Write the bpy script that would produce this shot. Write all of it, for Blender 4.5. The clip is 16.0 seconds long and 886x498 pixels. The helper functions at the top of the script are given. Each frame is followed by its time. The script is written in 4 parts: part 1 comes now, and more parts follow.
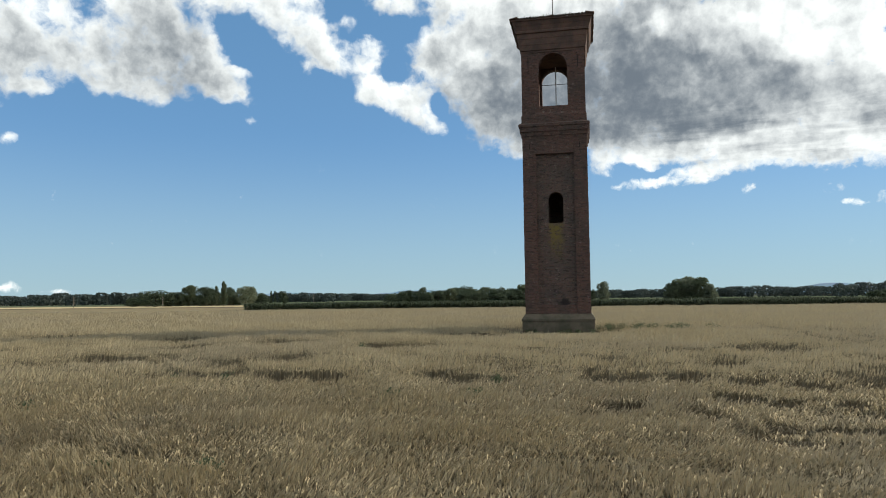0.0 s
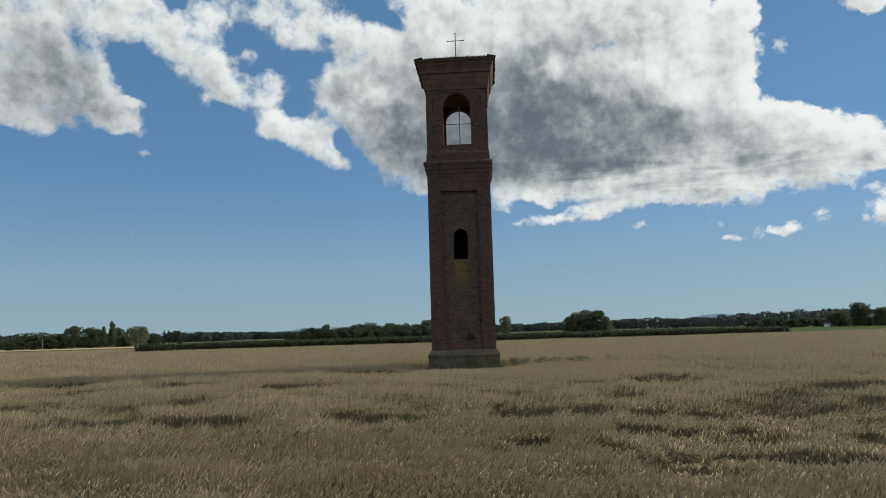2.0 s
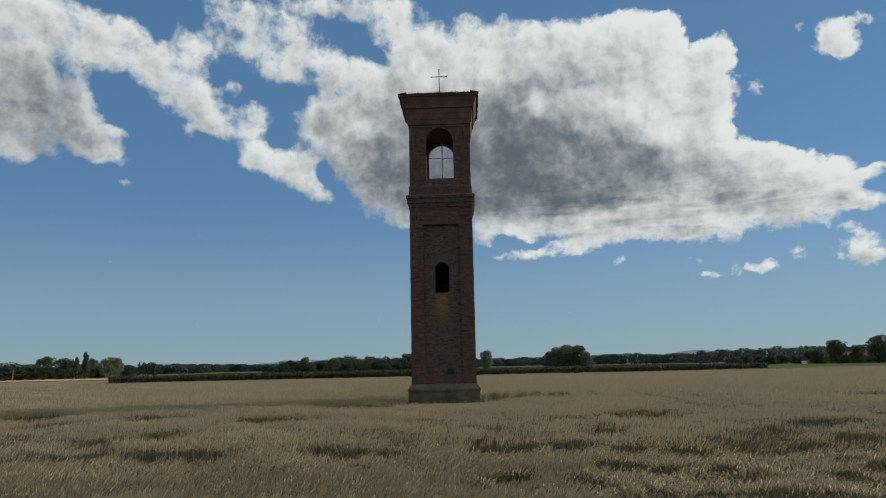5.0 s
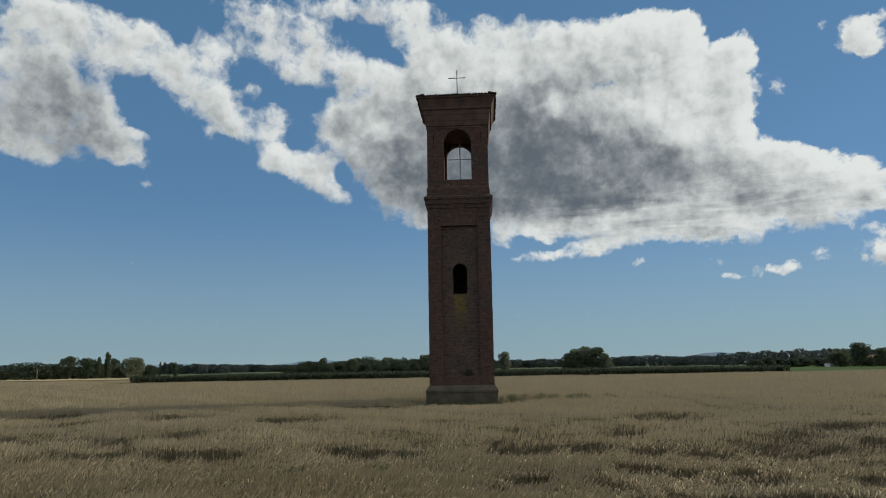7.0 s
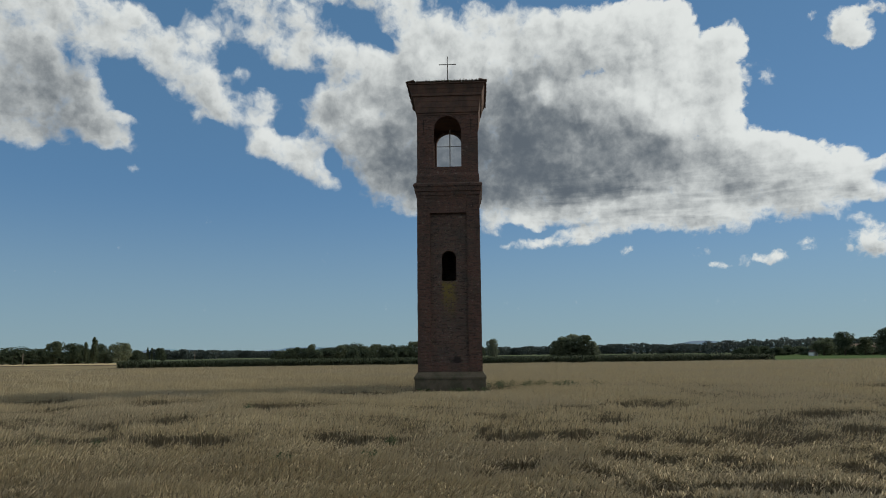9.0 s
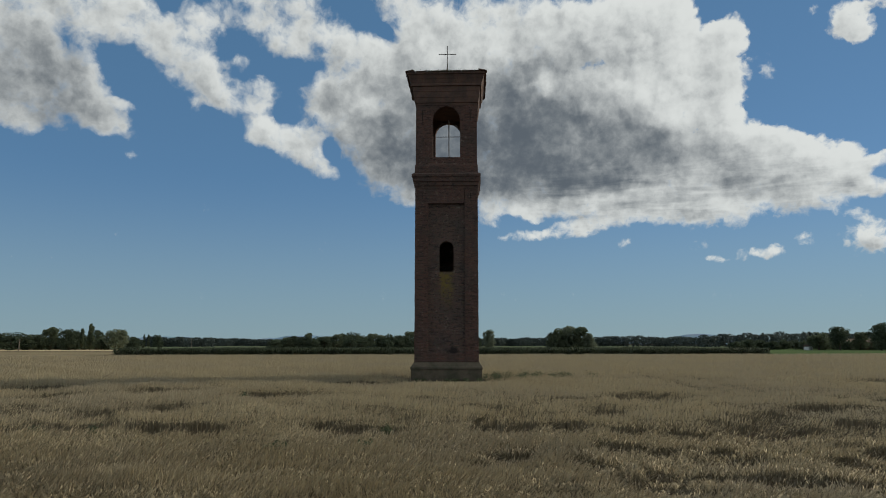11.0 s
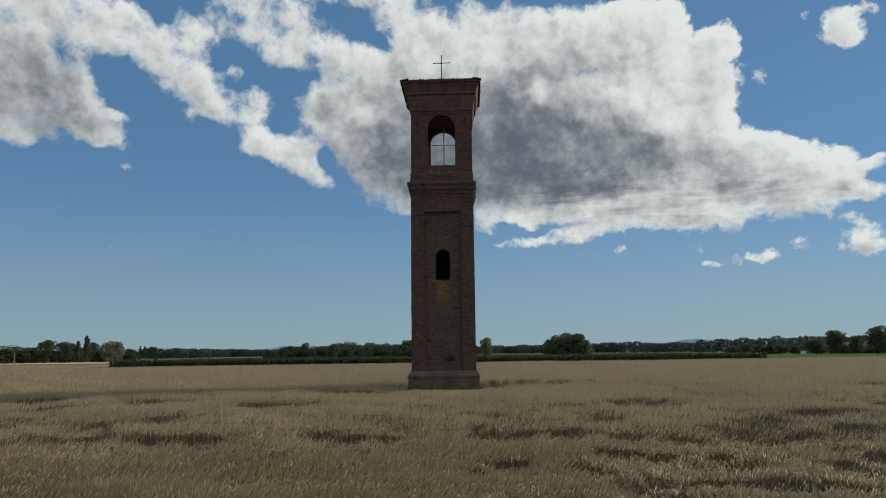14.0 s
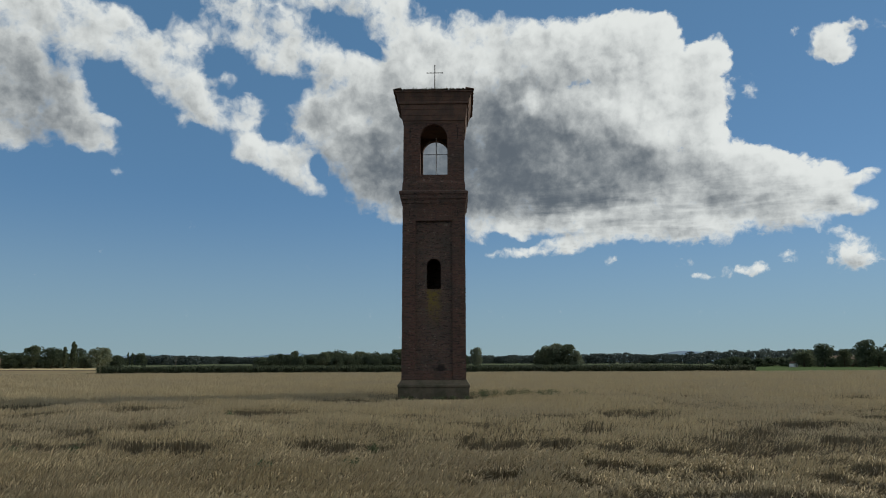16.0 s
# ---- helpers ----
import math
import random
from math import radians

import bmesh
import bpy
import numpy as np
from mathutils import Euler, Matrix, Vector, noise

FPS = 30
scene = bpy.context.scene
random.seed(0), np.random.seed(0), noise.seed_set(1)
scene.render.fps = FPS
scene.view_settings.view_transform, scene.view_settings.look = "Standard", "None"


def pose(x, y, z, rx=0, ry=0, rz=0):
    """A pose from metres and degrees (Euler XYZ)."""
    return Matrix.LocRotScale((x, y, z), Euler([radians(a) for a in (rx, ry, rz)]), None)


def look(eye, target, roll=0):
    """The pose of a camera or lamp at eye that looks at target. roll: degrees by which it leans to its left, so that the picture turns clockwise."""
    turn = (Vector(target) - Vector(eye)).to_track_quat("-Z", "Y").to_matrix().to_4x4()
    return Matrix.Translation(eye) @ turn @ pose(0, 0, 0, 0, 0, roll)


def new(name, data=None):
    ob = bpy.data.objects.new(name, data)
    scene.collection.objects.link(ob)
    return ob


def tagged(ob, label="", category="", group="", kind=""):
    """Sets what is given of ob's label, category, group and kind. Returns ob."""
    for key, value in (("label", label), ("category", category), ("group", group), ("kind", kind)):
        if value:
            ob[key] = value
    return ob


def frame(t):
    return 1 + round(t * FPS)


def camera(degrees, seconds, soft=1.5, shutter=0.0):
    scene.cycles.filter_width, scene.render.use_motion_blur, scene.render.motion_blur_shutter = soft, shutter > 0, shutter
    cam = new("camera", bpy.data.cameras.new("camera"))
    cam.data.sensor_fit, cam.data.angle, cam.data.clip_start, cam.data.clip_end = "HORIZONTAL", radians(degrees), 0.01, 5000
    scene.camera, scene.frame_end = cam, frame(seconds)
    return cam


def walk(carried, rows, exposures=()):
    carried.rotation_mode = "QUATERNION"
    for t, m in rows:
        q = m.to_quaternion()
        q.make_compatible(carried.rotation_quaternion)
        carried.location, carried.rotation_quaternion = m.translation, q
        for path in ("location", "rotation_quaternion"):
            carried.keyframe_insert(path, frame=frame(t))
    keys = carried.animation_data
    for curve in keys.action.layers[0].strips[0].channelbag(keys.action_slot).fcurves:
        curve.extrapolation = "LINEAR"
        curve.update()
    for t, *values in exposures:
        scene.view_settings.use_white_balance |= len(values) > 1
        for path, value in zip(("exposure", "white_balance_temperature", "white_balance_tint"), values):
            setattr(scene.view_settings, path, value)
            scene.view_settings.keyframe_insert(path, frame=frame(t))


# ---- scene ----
EYE_HEIGHT = 2.2
LENS = 65.0
cam = camera(LENS, 16.0, soft=1.0)
# seconds, sideways and upward sway in metres, then yaw, pitch, roll in degrees
PATH = [
    (0.0, 0.106, -0.046, 9.617, 4.022, 0.651),
    (0.5, -0.01, -0.02, 6.569, 4.812, 1.027),
    (1.0, 0, 0, 5.111, 4.037, 1.656),
    (1.5, 0, 0, 3.384, 5.490, 1.624),
    (2.0, 0, 0, 1.765, 6.801, 1.638),
    (2.5, 0, 0, 0.285, 7.905, 1.340),
    (3.0, 0, 0, 0.096, 8.756, 1.150),
    (3.5, 0, 0, 0.378, 9.197, 0.876),
    (5.8, 0, 0, 0.088, 9.911, 1.286),
    (6.0, 0, 0, 0.497, 10.107, 1.159),
    (6.5, 0, 0, 1.738, 10.386, 0.920),
    (7.0, 0, 0, 1.611, 9.631, 0.921),
    (7.5, 0, 0, 1.631, 9.046, 0.761),
    (8.0, 0, 0, 0.906, 8.817, 0.712),
    (8.5, 0, 0, 0.716, 8.654, 0.743),
    (11.0, 0, 0, 0.375, 7.781, -0.002),
    (11.5, 0, 0, 0.580, 6.768, 0.597),
    (12.0, 0, 0, 0.634, 6.493, 0.736),
    (12.5, 0, 0, 0.489, 6.573, 0.954),
    (13.0, 0, 0, 0.757, 7.650, 0.834),
    (13.5, 0, 0, 0.474, 8.162, 0.625),
    (14.0, 0, 0, 0.153, 8.447, 0.665),
    (14.5, 0, 0, 0.058, 8.569, 1.031),
    (15.0, 0, 0, -0.088, 8.692, 0.957),
    (15.5, 0, 0, -0.257, 8.970, 0.545),
    (16.0, 0, 0, -0.661, 9.204, 0.119),
]
walk(cam, [(t, pose(dx, 0, EYE_HEIGHT + dz, 90 + p, r, y)) for t, dx, dz, y, p, r in PATH],
     exposures=[(t, stops, 6250, 4) for t, stops in ((0, 0.04), (0.4, -0.08), (0.8, -0.12), (2.0, -0.4), (3.0, -0.52), (6.0, -0.58), (9.0, -0.6), (11.0, -0.68), (12.3, -0.64), (13.5, -0.57), (16.0, -0.57))])

# ---------------------------------------------------------------- light
SUN_AZIMUTH, SUN_HEIGHT = 66.0, 30.0      # degrees to the right of the y axis, above the horizon


def toward(az, el):
    a, e = radians(az), radians(el)
    return Vector((math.sin(a) * math.cos(e), math.cos(a) * math.cos(e), math.sin(e)))


sun = new("sun", bpy.data.lights.new("sun", "SUN"))
sun.data.energy, sun.data.angle, sun.data.color = 4.2, radians(1.2), (1.0, 0.9, 0.76)
sun.matrix_world = look(toward(SUN_AZIMUTH, SUN_HEIGHT) * 100, (0, 0, 0))


class Nodes:
    """Short hand for node trees."""

    def __init__(self, tree):
        self.tree = tree

    def add(self, kind, inputs=(), operation=None):
        n = self.tree.nodes.new(kind)
        if operation:
            n.operation = operation
        for k, v in dict(inputs).items():
            if isinstance(v, bpy.types.NodeSocket):
                self.tree.links.new(v, n.inputs[k])
            else:
                n.inputs[k].default_value = v
        return n

    def math(self, op, a, b=0.0, c=0.0, clamp=False):
        n = self.add("ShaderNodeMath", {0: a, 1: b, 2: c}, op)
        n.use_clamp = clamp
        return n.outputs[0]

    def vec(self, op, a, b=(0, 0, 0), out=0):
        return self.add("ShaderNodeVectorMath", {0: a, 1: b}, operation=op).outputs[out]

    def scale(self, a, f):
        return self.add("ShaderNodeVectorMath", {0: a, "Scale": f}, operation="SCALE").outputs[0]

    def noise(self, v, scale, detail=4.0, rough=0.55, out=0, warp=0.0):
        return self.add("ShaderNodeTexNoise", {"Vector": v, "Scale": scale, "Detail": detail, "Roughness": rough,
                                               "Distortion": warp}).outputs[out]

    def ramp(self, f, a, b, lo=0.0, hi=1.0, smooth=True):
        n = self.add("ShaderNodeMapRange", {"Value": f, "From Min": a, "From Max": b, "To Min": lo, "To Max": hi})
        n.interpolation_type = "SMOOTHSTEP" if smooth else "LINEAR"
        return n.outputs[0]

    def mix(self, f, a, b, kind="MIX"):
        n = self.tree.nodes.new("ShaderNodeMix")
        n.data_type, n.blend_type = "RGBA", kind
        for k, v in ((0, f), (6, a), (7, b)):
            if isinstance(v, bpy.types.NodeSocket):
                self.tree.links.new(v, n.inputs[k])
            else:
                n.inputs[k].default_value = (*v, 1.0) if isinstance(v, tuple) and len(v) == 3 else v
        return n.outputs[2]


def cloud_field():
    """A node group: from azimuth and elevation in degrees to the thickness and the dullness of the clouds there."""
    g = bpy.data.node_groups.new("clouds", "ShaderNodeTree")
    g.interface.new_socket("Place", in_out="INPUT", socket_type="NodeSocketVector")
    for name in ("Density", "Form", "Dullness", "Crispness"):
        g.interface.new_socket(name, in_out="OUTPUT", socket_type="NodeSocketFloat")
    n = Nodes(g)
    place = n.add("NodeGroupInput").outputs[0]
    swirl = n.vec("SUBTRACT", n.noise(place, 0.3, 3, 0.6, out=1), (0.5, 0.5, 0.5))
    billow = n.vec("SUBTRACT", n.noise(place, 0.9, 4, 0.5, out=1), (0.5, 0.5, 0.5))
    p = n.vec("ADD", n.vec("ADD", place, n.scale(swirl, 0.9)), n.scale(billow, 0.75))
    flat = n.add("ShaderNodeSeparateXYZ", {0: p})
    px, py = flat.outputs[0], flat.outputs[1]
    sums = {"thick": 0.0, "dull": 0.0}

    def lump(which, az, el, r_az, r_el, turn, weight):
        m = n.tree.nodes.new("ShaderNodeMapping")
        m.vector_type = "TEXTURE"
        # the running sum rides along in z, flattened to nothing, so that the lumps follow one another
        n.tree.links.new(n.add("ShaderNodeCombineXYZ", {0: px, 1: py, 2: sums[which]}).outputs[0], m.inputs["Vector"])
        m.inputs["Location"].default_value = (az, el, 0)
        m.inputs["Rotation"].default_value = (0, 0, radians(turn))
        m.inputs["Scale"].default_value = (r_az, r_el, 1e6)
        fall = n.math("SUBTRACT", 1.25, n.vec("LENGTH", m.outputs[0], out=1), clamp=True)
        sums[which] = n.math("MULTIPLY_ADD", fall, weight, sums[which])

    def puff(*a):
        lump("thick", *a)

    def dull(*a):
        lump("dull", *a)

    # the dull streamer
    puff(-32.0, 19.0, 4.41, 3.63, 0, 1)
    puff(-26.9, 16.5, 2.89, 1.14, -18, 1)
    puff(-29.3, 17.6, 3.52, 2.18, -15, 1)
    puff(-33.0, 22.6, 4.54, 2.20, 0, 1)
    puff(-28.5, 23.1, 3.44, 1.38, -10, 0.9)
    puff(-32.5, 25.5, 4.63, 1.43, 0, 0.9)
    puff(-32.8, 15.5, 1.37, 0.97, -15, 0.7)
    puff(-25.7, 17.6, 1.11, 0.37, -20, 0.9)
    puff(-25.3, 14.2, 1.02, 0.42, 0, 0.5)
    puff(-30.0, 21.3, 1.04, 1.00, 0, -0.8)
    puff(-26.6, 20.3, 0.94, 1.59, 25, -0.6)
    puff(-29.1, 24.9, 4.19, 1.57, 0, 0.8)
    puff(-25.7, 25.0, 2.22, 1.08, 0, 0.6)
    puff(-31.0, 20.7, 3.98, 2.29, -25, 0.6)
    # more of it further round
    puff(-39.6, 18.9, 6.3, 3.55, 0, 1)
    puff(-44.3, 16.6, 5.0, 3.14, 0, 1)
    puff(-35.9, 16.7, 3.5, 1.59, 0, 0.8)
    puff(-40.6, 15.1, 1.7, 0.71, 0, 0.8)
    puff(-41.7, 11.5, 0.8, 0.6, 0, 0.7)
    puff(-48.6, 17.2, 4.6, 2.72, 0, 1)
    puff(-41.6, 0.9, 1.5, 0.4, 0, 0.6)
    puff(-38.6, 0.9, 1.3, 0.3, 0, 0.55)
    # the bright streamer
    puff(-24.5, 23.4, 2.95, 1.81, -15, 1)
    puff(-21.5, 21.4, 4.03, 2.13, -32, 1)
    puff(-19.3, 20.0, 2.39, 1.68, -40, 0.9)
    puff(-20.6, 24.4, 2.17, 2.21, -20, 0.8)
    puff(-17.4, 21.9, 1.16, 0.84, 0, 0.8)
    puff(-18.4, 18.8, 1.14, 1.45, 20, 0.5)
    puff(-20.7, 18.4, 0.77, 0.67, 0, 0.6)
    puff(-17.0, 27.7, 4.10, 1.42, -10, 0.8)
    # the long pale band
    puff(-15.5, 24.8, 4.35, 1.48, -28, 1)
    puff(-11.3, 25.6, 4.27, 1.49, -25, 1)
    puff(-9.1, 23.5, 5.50, 1.62, -8, 1)
    puff(-4.9, 22.6, 4.60, 2.26, 0, 1)
    puff(-2.8, 26.2, 3.19, 2.51, 0, 1)
    puff(-1.5, 23.3, 2.93, 2.59, 0, 1)
    puff(-10.2, 28.6, 4.82, 1.36, 0, 0.8)
    puff(-5.0, 28.6, 3.45, 1.46, 0, 0.8)
    puff(-6.7, 25.8, 2.82, 0.54, -30, -1.1)
    puff(-13.7, 21.5, 2.21, 0.94, -10, -0.7)
    # the broken tail
    puff(-15.6, 20.0, 1.99, 1.37, 15, 0.75)
    puff(-16.0, 18.3, 1.52, 1.04, -20, 0.75)
    puff(-15.2, 16.6, 2.16, 1.23, -10, 1)
    puff(-12.6, 16.2, 2.84, 1.51, -15, 1)
    puff(-10.7, 14.3, 2.54, 0.90, -25, 1)
    puff(-9.9, 19.6, 3.53, 2.11, 0, 1)
    puff(-7.1, 19.2, 2.96, 2.22, 0, 1)
    puff(-8.2, 17.3, 4.01, 2.02, 0, 1)
    puff(-4.7, 17.7, 3.83, 3.83, 0, 1)
    puff(-4.8, 13.6, 3.32, 1.93, -10, 0.9)
    puff(-3.3, 11.8, 1.42, 1.02, 0, 0.8)
    puff(-9.8, 15.8, 0.75, 0.81, 0, -1.0)
    # the great bank
    puff(-1.5, 18.4, 7.23, 5.40, 0, 1)
    puff(4.3, 18.8, 6.72, 5.81, 0, 1)
    puff(9.9, 16.8, 6.98, 4.47, 0, 1)
    puff(-7.3, 20.9, 4.31, 2.63, 0, 0.7)
    puff(5.2, 14.7, 7.10, 2.51, 0, 1)
    puff(2.9, 25.2, 6.36, 3.05, 0, 1)
    puff(-0.1, 22.0, 4.38, 4.16, 0, 1)
    puff(-0.8, 16.4, 4.08, 4.55, 0, 1)
    puff(8.2, 24.9, 6.24, 2.61, 0, 1)
    puff(12.9, 25.0, 5.59, 2.40, 0, 1)
    puff(16.6, 24.4, 3.59, 2.94, 0, 1)
    puff(19.1, 24.9, 1.93, 1.76, 0, 1)
    puff(23.0, 23.1, 1.73, 1.51, 0, 1.1)
    puff(21.3, 21.8, 3.37, 2.12, 0, 1)
    puff(5.2, 17.9, 6.20, 5.39, 0, 1)
    puff(11.8, 19.3, 6.93, 4.80, 0, 1)
    puff(18.1, 18.4, 4.78, 4.69, 0, 1)
    puff(22.1, 19.0, 2.28, 2.40, 0, 1)
    puff(9.8, 13.6, 8.78, 2.81, 0, 1)
    puff(18.7, 13.1, 8.94, 3.27, 0, 1)
    puff(24.0, 14.7, 3.38, 2.30, -8, 1)
    puff(26.8, 13.3, 3.78, 2.26, -15, 1)
    puff(28.8, 12.2, 2.73, 2.10, 0, 1)
    puff(30.4, 12.4, 1.48, 1.91, 0, 1)
    puff(24.3, 10.5, 7.04, 1.44, 5, 1)
    puff(16.5, 10.6, 7.38, 1.24, 3, 1)
    puff(10.2, 11.4, 6.41, 1.00, 0, 0.9)
    puff(25.7, 20.1, 1.73, 1.20, 0, 0.28)
    # small low cumulus
    puff(3.5, 11.2, 1.23, 1.57, 0, 1.2)
    puff(6.5, 10.5, 1.40, 0.65, -15, 1.2)
    puff(11.1, 9.3, 2.81, 0.87, 5, 1.3)
    puff(6.5, 8.8, 2.14, 0.51, 0, 1.4)
    puff(14.2, 8.2, 1.15, 0.41, 0, 0.7)
    puff(31.9, 11.0, 1.43, 0.79, 0, 1.1)
    puff(32.3, 12.7, 1.49, 0.62, 22, 1.1)
    puff(31.5, 7.5, 1.90, 1.35, 0, 1.2)
    puff(30.2, 9.5, 1.75, 0.64, -15, 0.7)
    puff(21.3, 6.6, 1.30, 0.30, 0, 0.8)
    puff(23.5, 6.7, 1.26, 0.60, 0, 0.9)
    puff(25.3, 6.8, 1.07, 0.55, 0, 0.9)
    puff(27.3, 7.6, 0.74, 0.74, 0, 0.6)
    puff(31.1, 22.3, 1.72, 1.71, 0, 0.62)
    puff(32.2, 21.7, 1.19, 0.81, 0, 0.5)
    puff(33.6, 23.1, 2.04, 0.94, 0, 0.5)
    puff(29.1, 23.8, 0.90, 0.75, 0, 0.3)
    # thick grey undersides
    dull(-31.9, 18.2, 4.94, 2.88, 0, 0.55)
    dull(-26.7, 16.5, 3.68, 1.55, -15, 0.55)
    dull(-31.0, 15.8, 2.50, 1.57, 0, 0.3)
    dull(-9.3, 22.6, 5.71, 1.72, 0, 0.2)
    dull(-7.2, 14.7, 5.18, 3.19, 0, 0.5)
    dull(-3.2, 14.3, 3.81, 3.90, 0, 0.55)
    dull(-11.1, 19.0, 3.27, 1.76, 0, 0.25)
    dull(5.2, 16.1, 6.18, 4.31, 0, 0.8)
    dull(12.2, 15.8, 7.77, 4.01, 0, 0.75)
    dull(5.2, 20.1, 3.84, 3.10, 0, 0.45)
    dull(18.8, 15.2, 5.99, 1.99, 0, 0.55)
    dull(11.0, 22.0, 4.68, 1.54, 0, 0.35)
    dull(7.9, 12.8, 7.45, 1.10, 0, 0.3)
    dull(23.0, 15.1, 4.04, 0.84, 0, 0.3)
    dull(33.4, 23.1, 1.54, 0.72, 0, 0.6)
    dull(31.4, 6.7, 2.04, 0.63, 0, 0.4)
    dull(24.0, 12.2, 5.53, 0.59, 0, 0.3)
    dull(-42.0, 16.8, 7.0, 3.0, 0, 0.7)
    dull(11.8, 17.8, 9.21, 5.52, 0, 0.4)
    dull(8.1, 22.2, 5.24, 2.59, 0, 0.3)
    dull(1.4, 17.5, 3.85, 5.43, 0, 0.3)
    dull(20.8, 13.4, 7.47, 2.58, 0, 0.22)
    dull(9.8, 13.4, 9.70, 2.18, 0, 0.45)
    dull(-4.4, 16.6, 7.17, 4.54, 0, 0.55)
    dull(0.4, 16.6, 6.24, 5.46, 0, 0.6)
    dull(5.1, 14.3, 7.57, 2.75, 0, 0.4)
    dull(6.6, 18.7, 5.23, 3.56, 0, 0.4)
    dull(-4.9, 20.6, 5.78, 2.65, 0, 0.3)
    dull(-30.6, 20.0, 6.19, 4.23, 0, 0.6)
    dull(20.7, 11.4, 10.75, 2.38, 0, 0.35)
    dull(-17.6, 21.5, 5.34, 2.52, 0, 0.15)
    # sunlit heads in front of the grey
    dull(-24.4, 23.5, 2.46, 1.26, 0, -0.3)
    dull(-7.3, 19.4, 1.91, 1.06, 0, -0.4)
    dull(-12.4, 15.7, 2.52, 0.71, -15, -0.35)
    dull(8.3, 20.9, 1.04, 1.22, 0, -0.9)
    dull(18.6, 20.0, 4.56, 1.77, 0, -0.75)
    dull(18.1, 17.7, 1.95, 1.29, 0, -0.45)
    dull(23.2, 19.0, 2.04, 3.69, 0, -0.7)
    dull(18.4, 24.2, 3.52, 2.03, 0, -0.5)
    dull(27.3, 14.3, 3.76, 1.22, -15, -0.45)
    dull(3.4, 25.4, 5.38, 2.11, 0, -0.3)
    dull(15.6, 11.8, 6.14, 0.53, 0, -0.25)
    dull(21.5, 9.7, 6.92, 0.43, 0, -0.3)

    # elsewhere in the sky: scattered clouds
    split = n.add("ShaderNodeSeparateXYZ", {0: place})
    away = n.ramp(n.math("ABSOLUTE", split.outputs[0]), 44, 60, 0.0, 0.6)
    high = n.ramp(split.outputs[1], 31, 42, 0.0, 0.55)
    up = n.ramp(split.outputs[1], 4, 12, 0.0, 1.0)
    base = n.math("ADD", sums["thick"], n.math("MULTIPLY", n.math("MAXIMUM", away, high), up))
    base = n.math("SUBTRACT", 1.0, n.math("EXPONENT", n.math("MULTIPLY", base, -1.25)))

    # rounded heads in the bank on the sun's side, torn fleece elsewhere
    crisp = n.math("MULTIPLY", n.ramp(split.outputs[0], 6, 17), n.ramp(split.outputs[1], 9, 15))
    cell = n.tree.nodes.new("ShaderNodeTexVoronoi")
    cell.feature, cell.normalize = "SMOOTH_F1", True
    n.tree.links.new(n.vec("MULTIPLY", p, (1.0, 1.2, 1.0)), cell.inputs["Vector"])
    for key, value in (("Scale", 0.55), ("Detail", 3.0), ("Roughness", 0.55), ("Lacunarity", 2.2), ("Smoothness", 0.35)):
        cell.inputs[key].default_value = value
    heads = n.math("MULTIPLY", n.math("SUBTRACT", 0.33, cell.outputs["Distance"]), n.math("MULTIPLY_ADD", crisp, 0.9, 0.45))
    fleece = n.math("SUBTRACT", n.noise(p, 0.42, 9, 0.56), 0.5)
    fine = n.math("MULTIPLY", n.math("SUBTRACT", n.noise(p, 1.6, 6, 0.6), 0.5), n.ramp(split.outputs[1], 7, 12, 1.8, 0.65))
    torn = n.math("ADD", n.math("MULTIPLY", fleece, n.math("MULTIPLY_ADD", crisp, -1.2, 2.5)), fine)
    density = n.math("ADD", n.math("ADD", heads, torn), n.math("MULTIPLY_ADD", base, 1.75, -0.55))
    # the same without its finest folds, for the light
    swell = n.math("SUBTRACT", n.noise(p, 0.3, 5, 0.45), 0.5)
    form = n.math("ADD", n.math("MULTIPLY_ADD", swell, 1.8, n.math("MULTIPLY", heads, 0.7)), base)

    out = n.add("NodeGroupOutput")
    for k, value in enumerate((density, form, sums["dull"], crisp)):
        g.links.new(value, out.inputs[k])
    return g


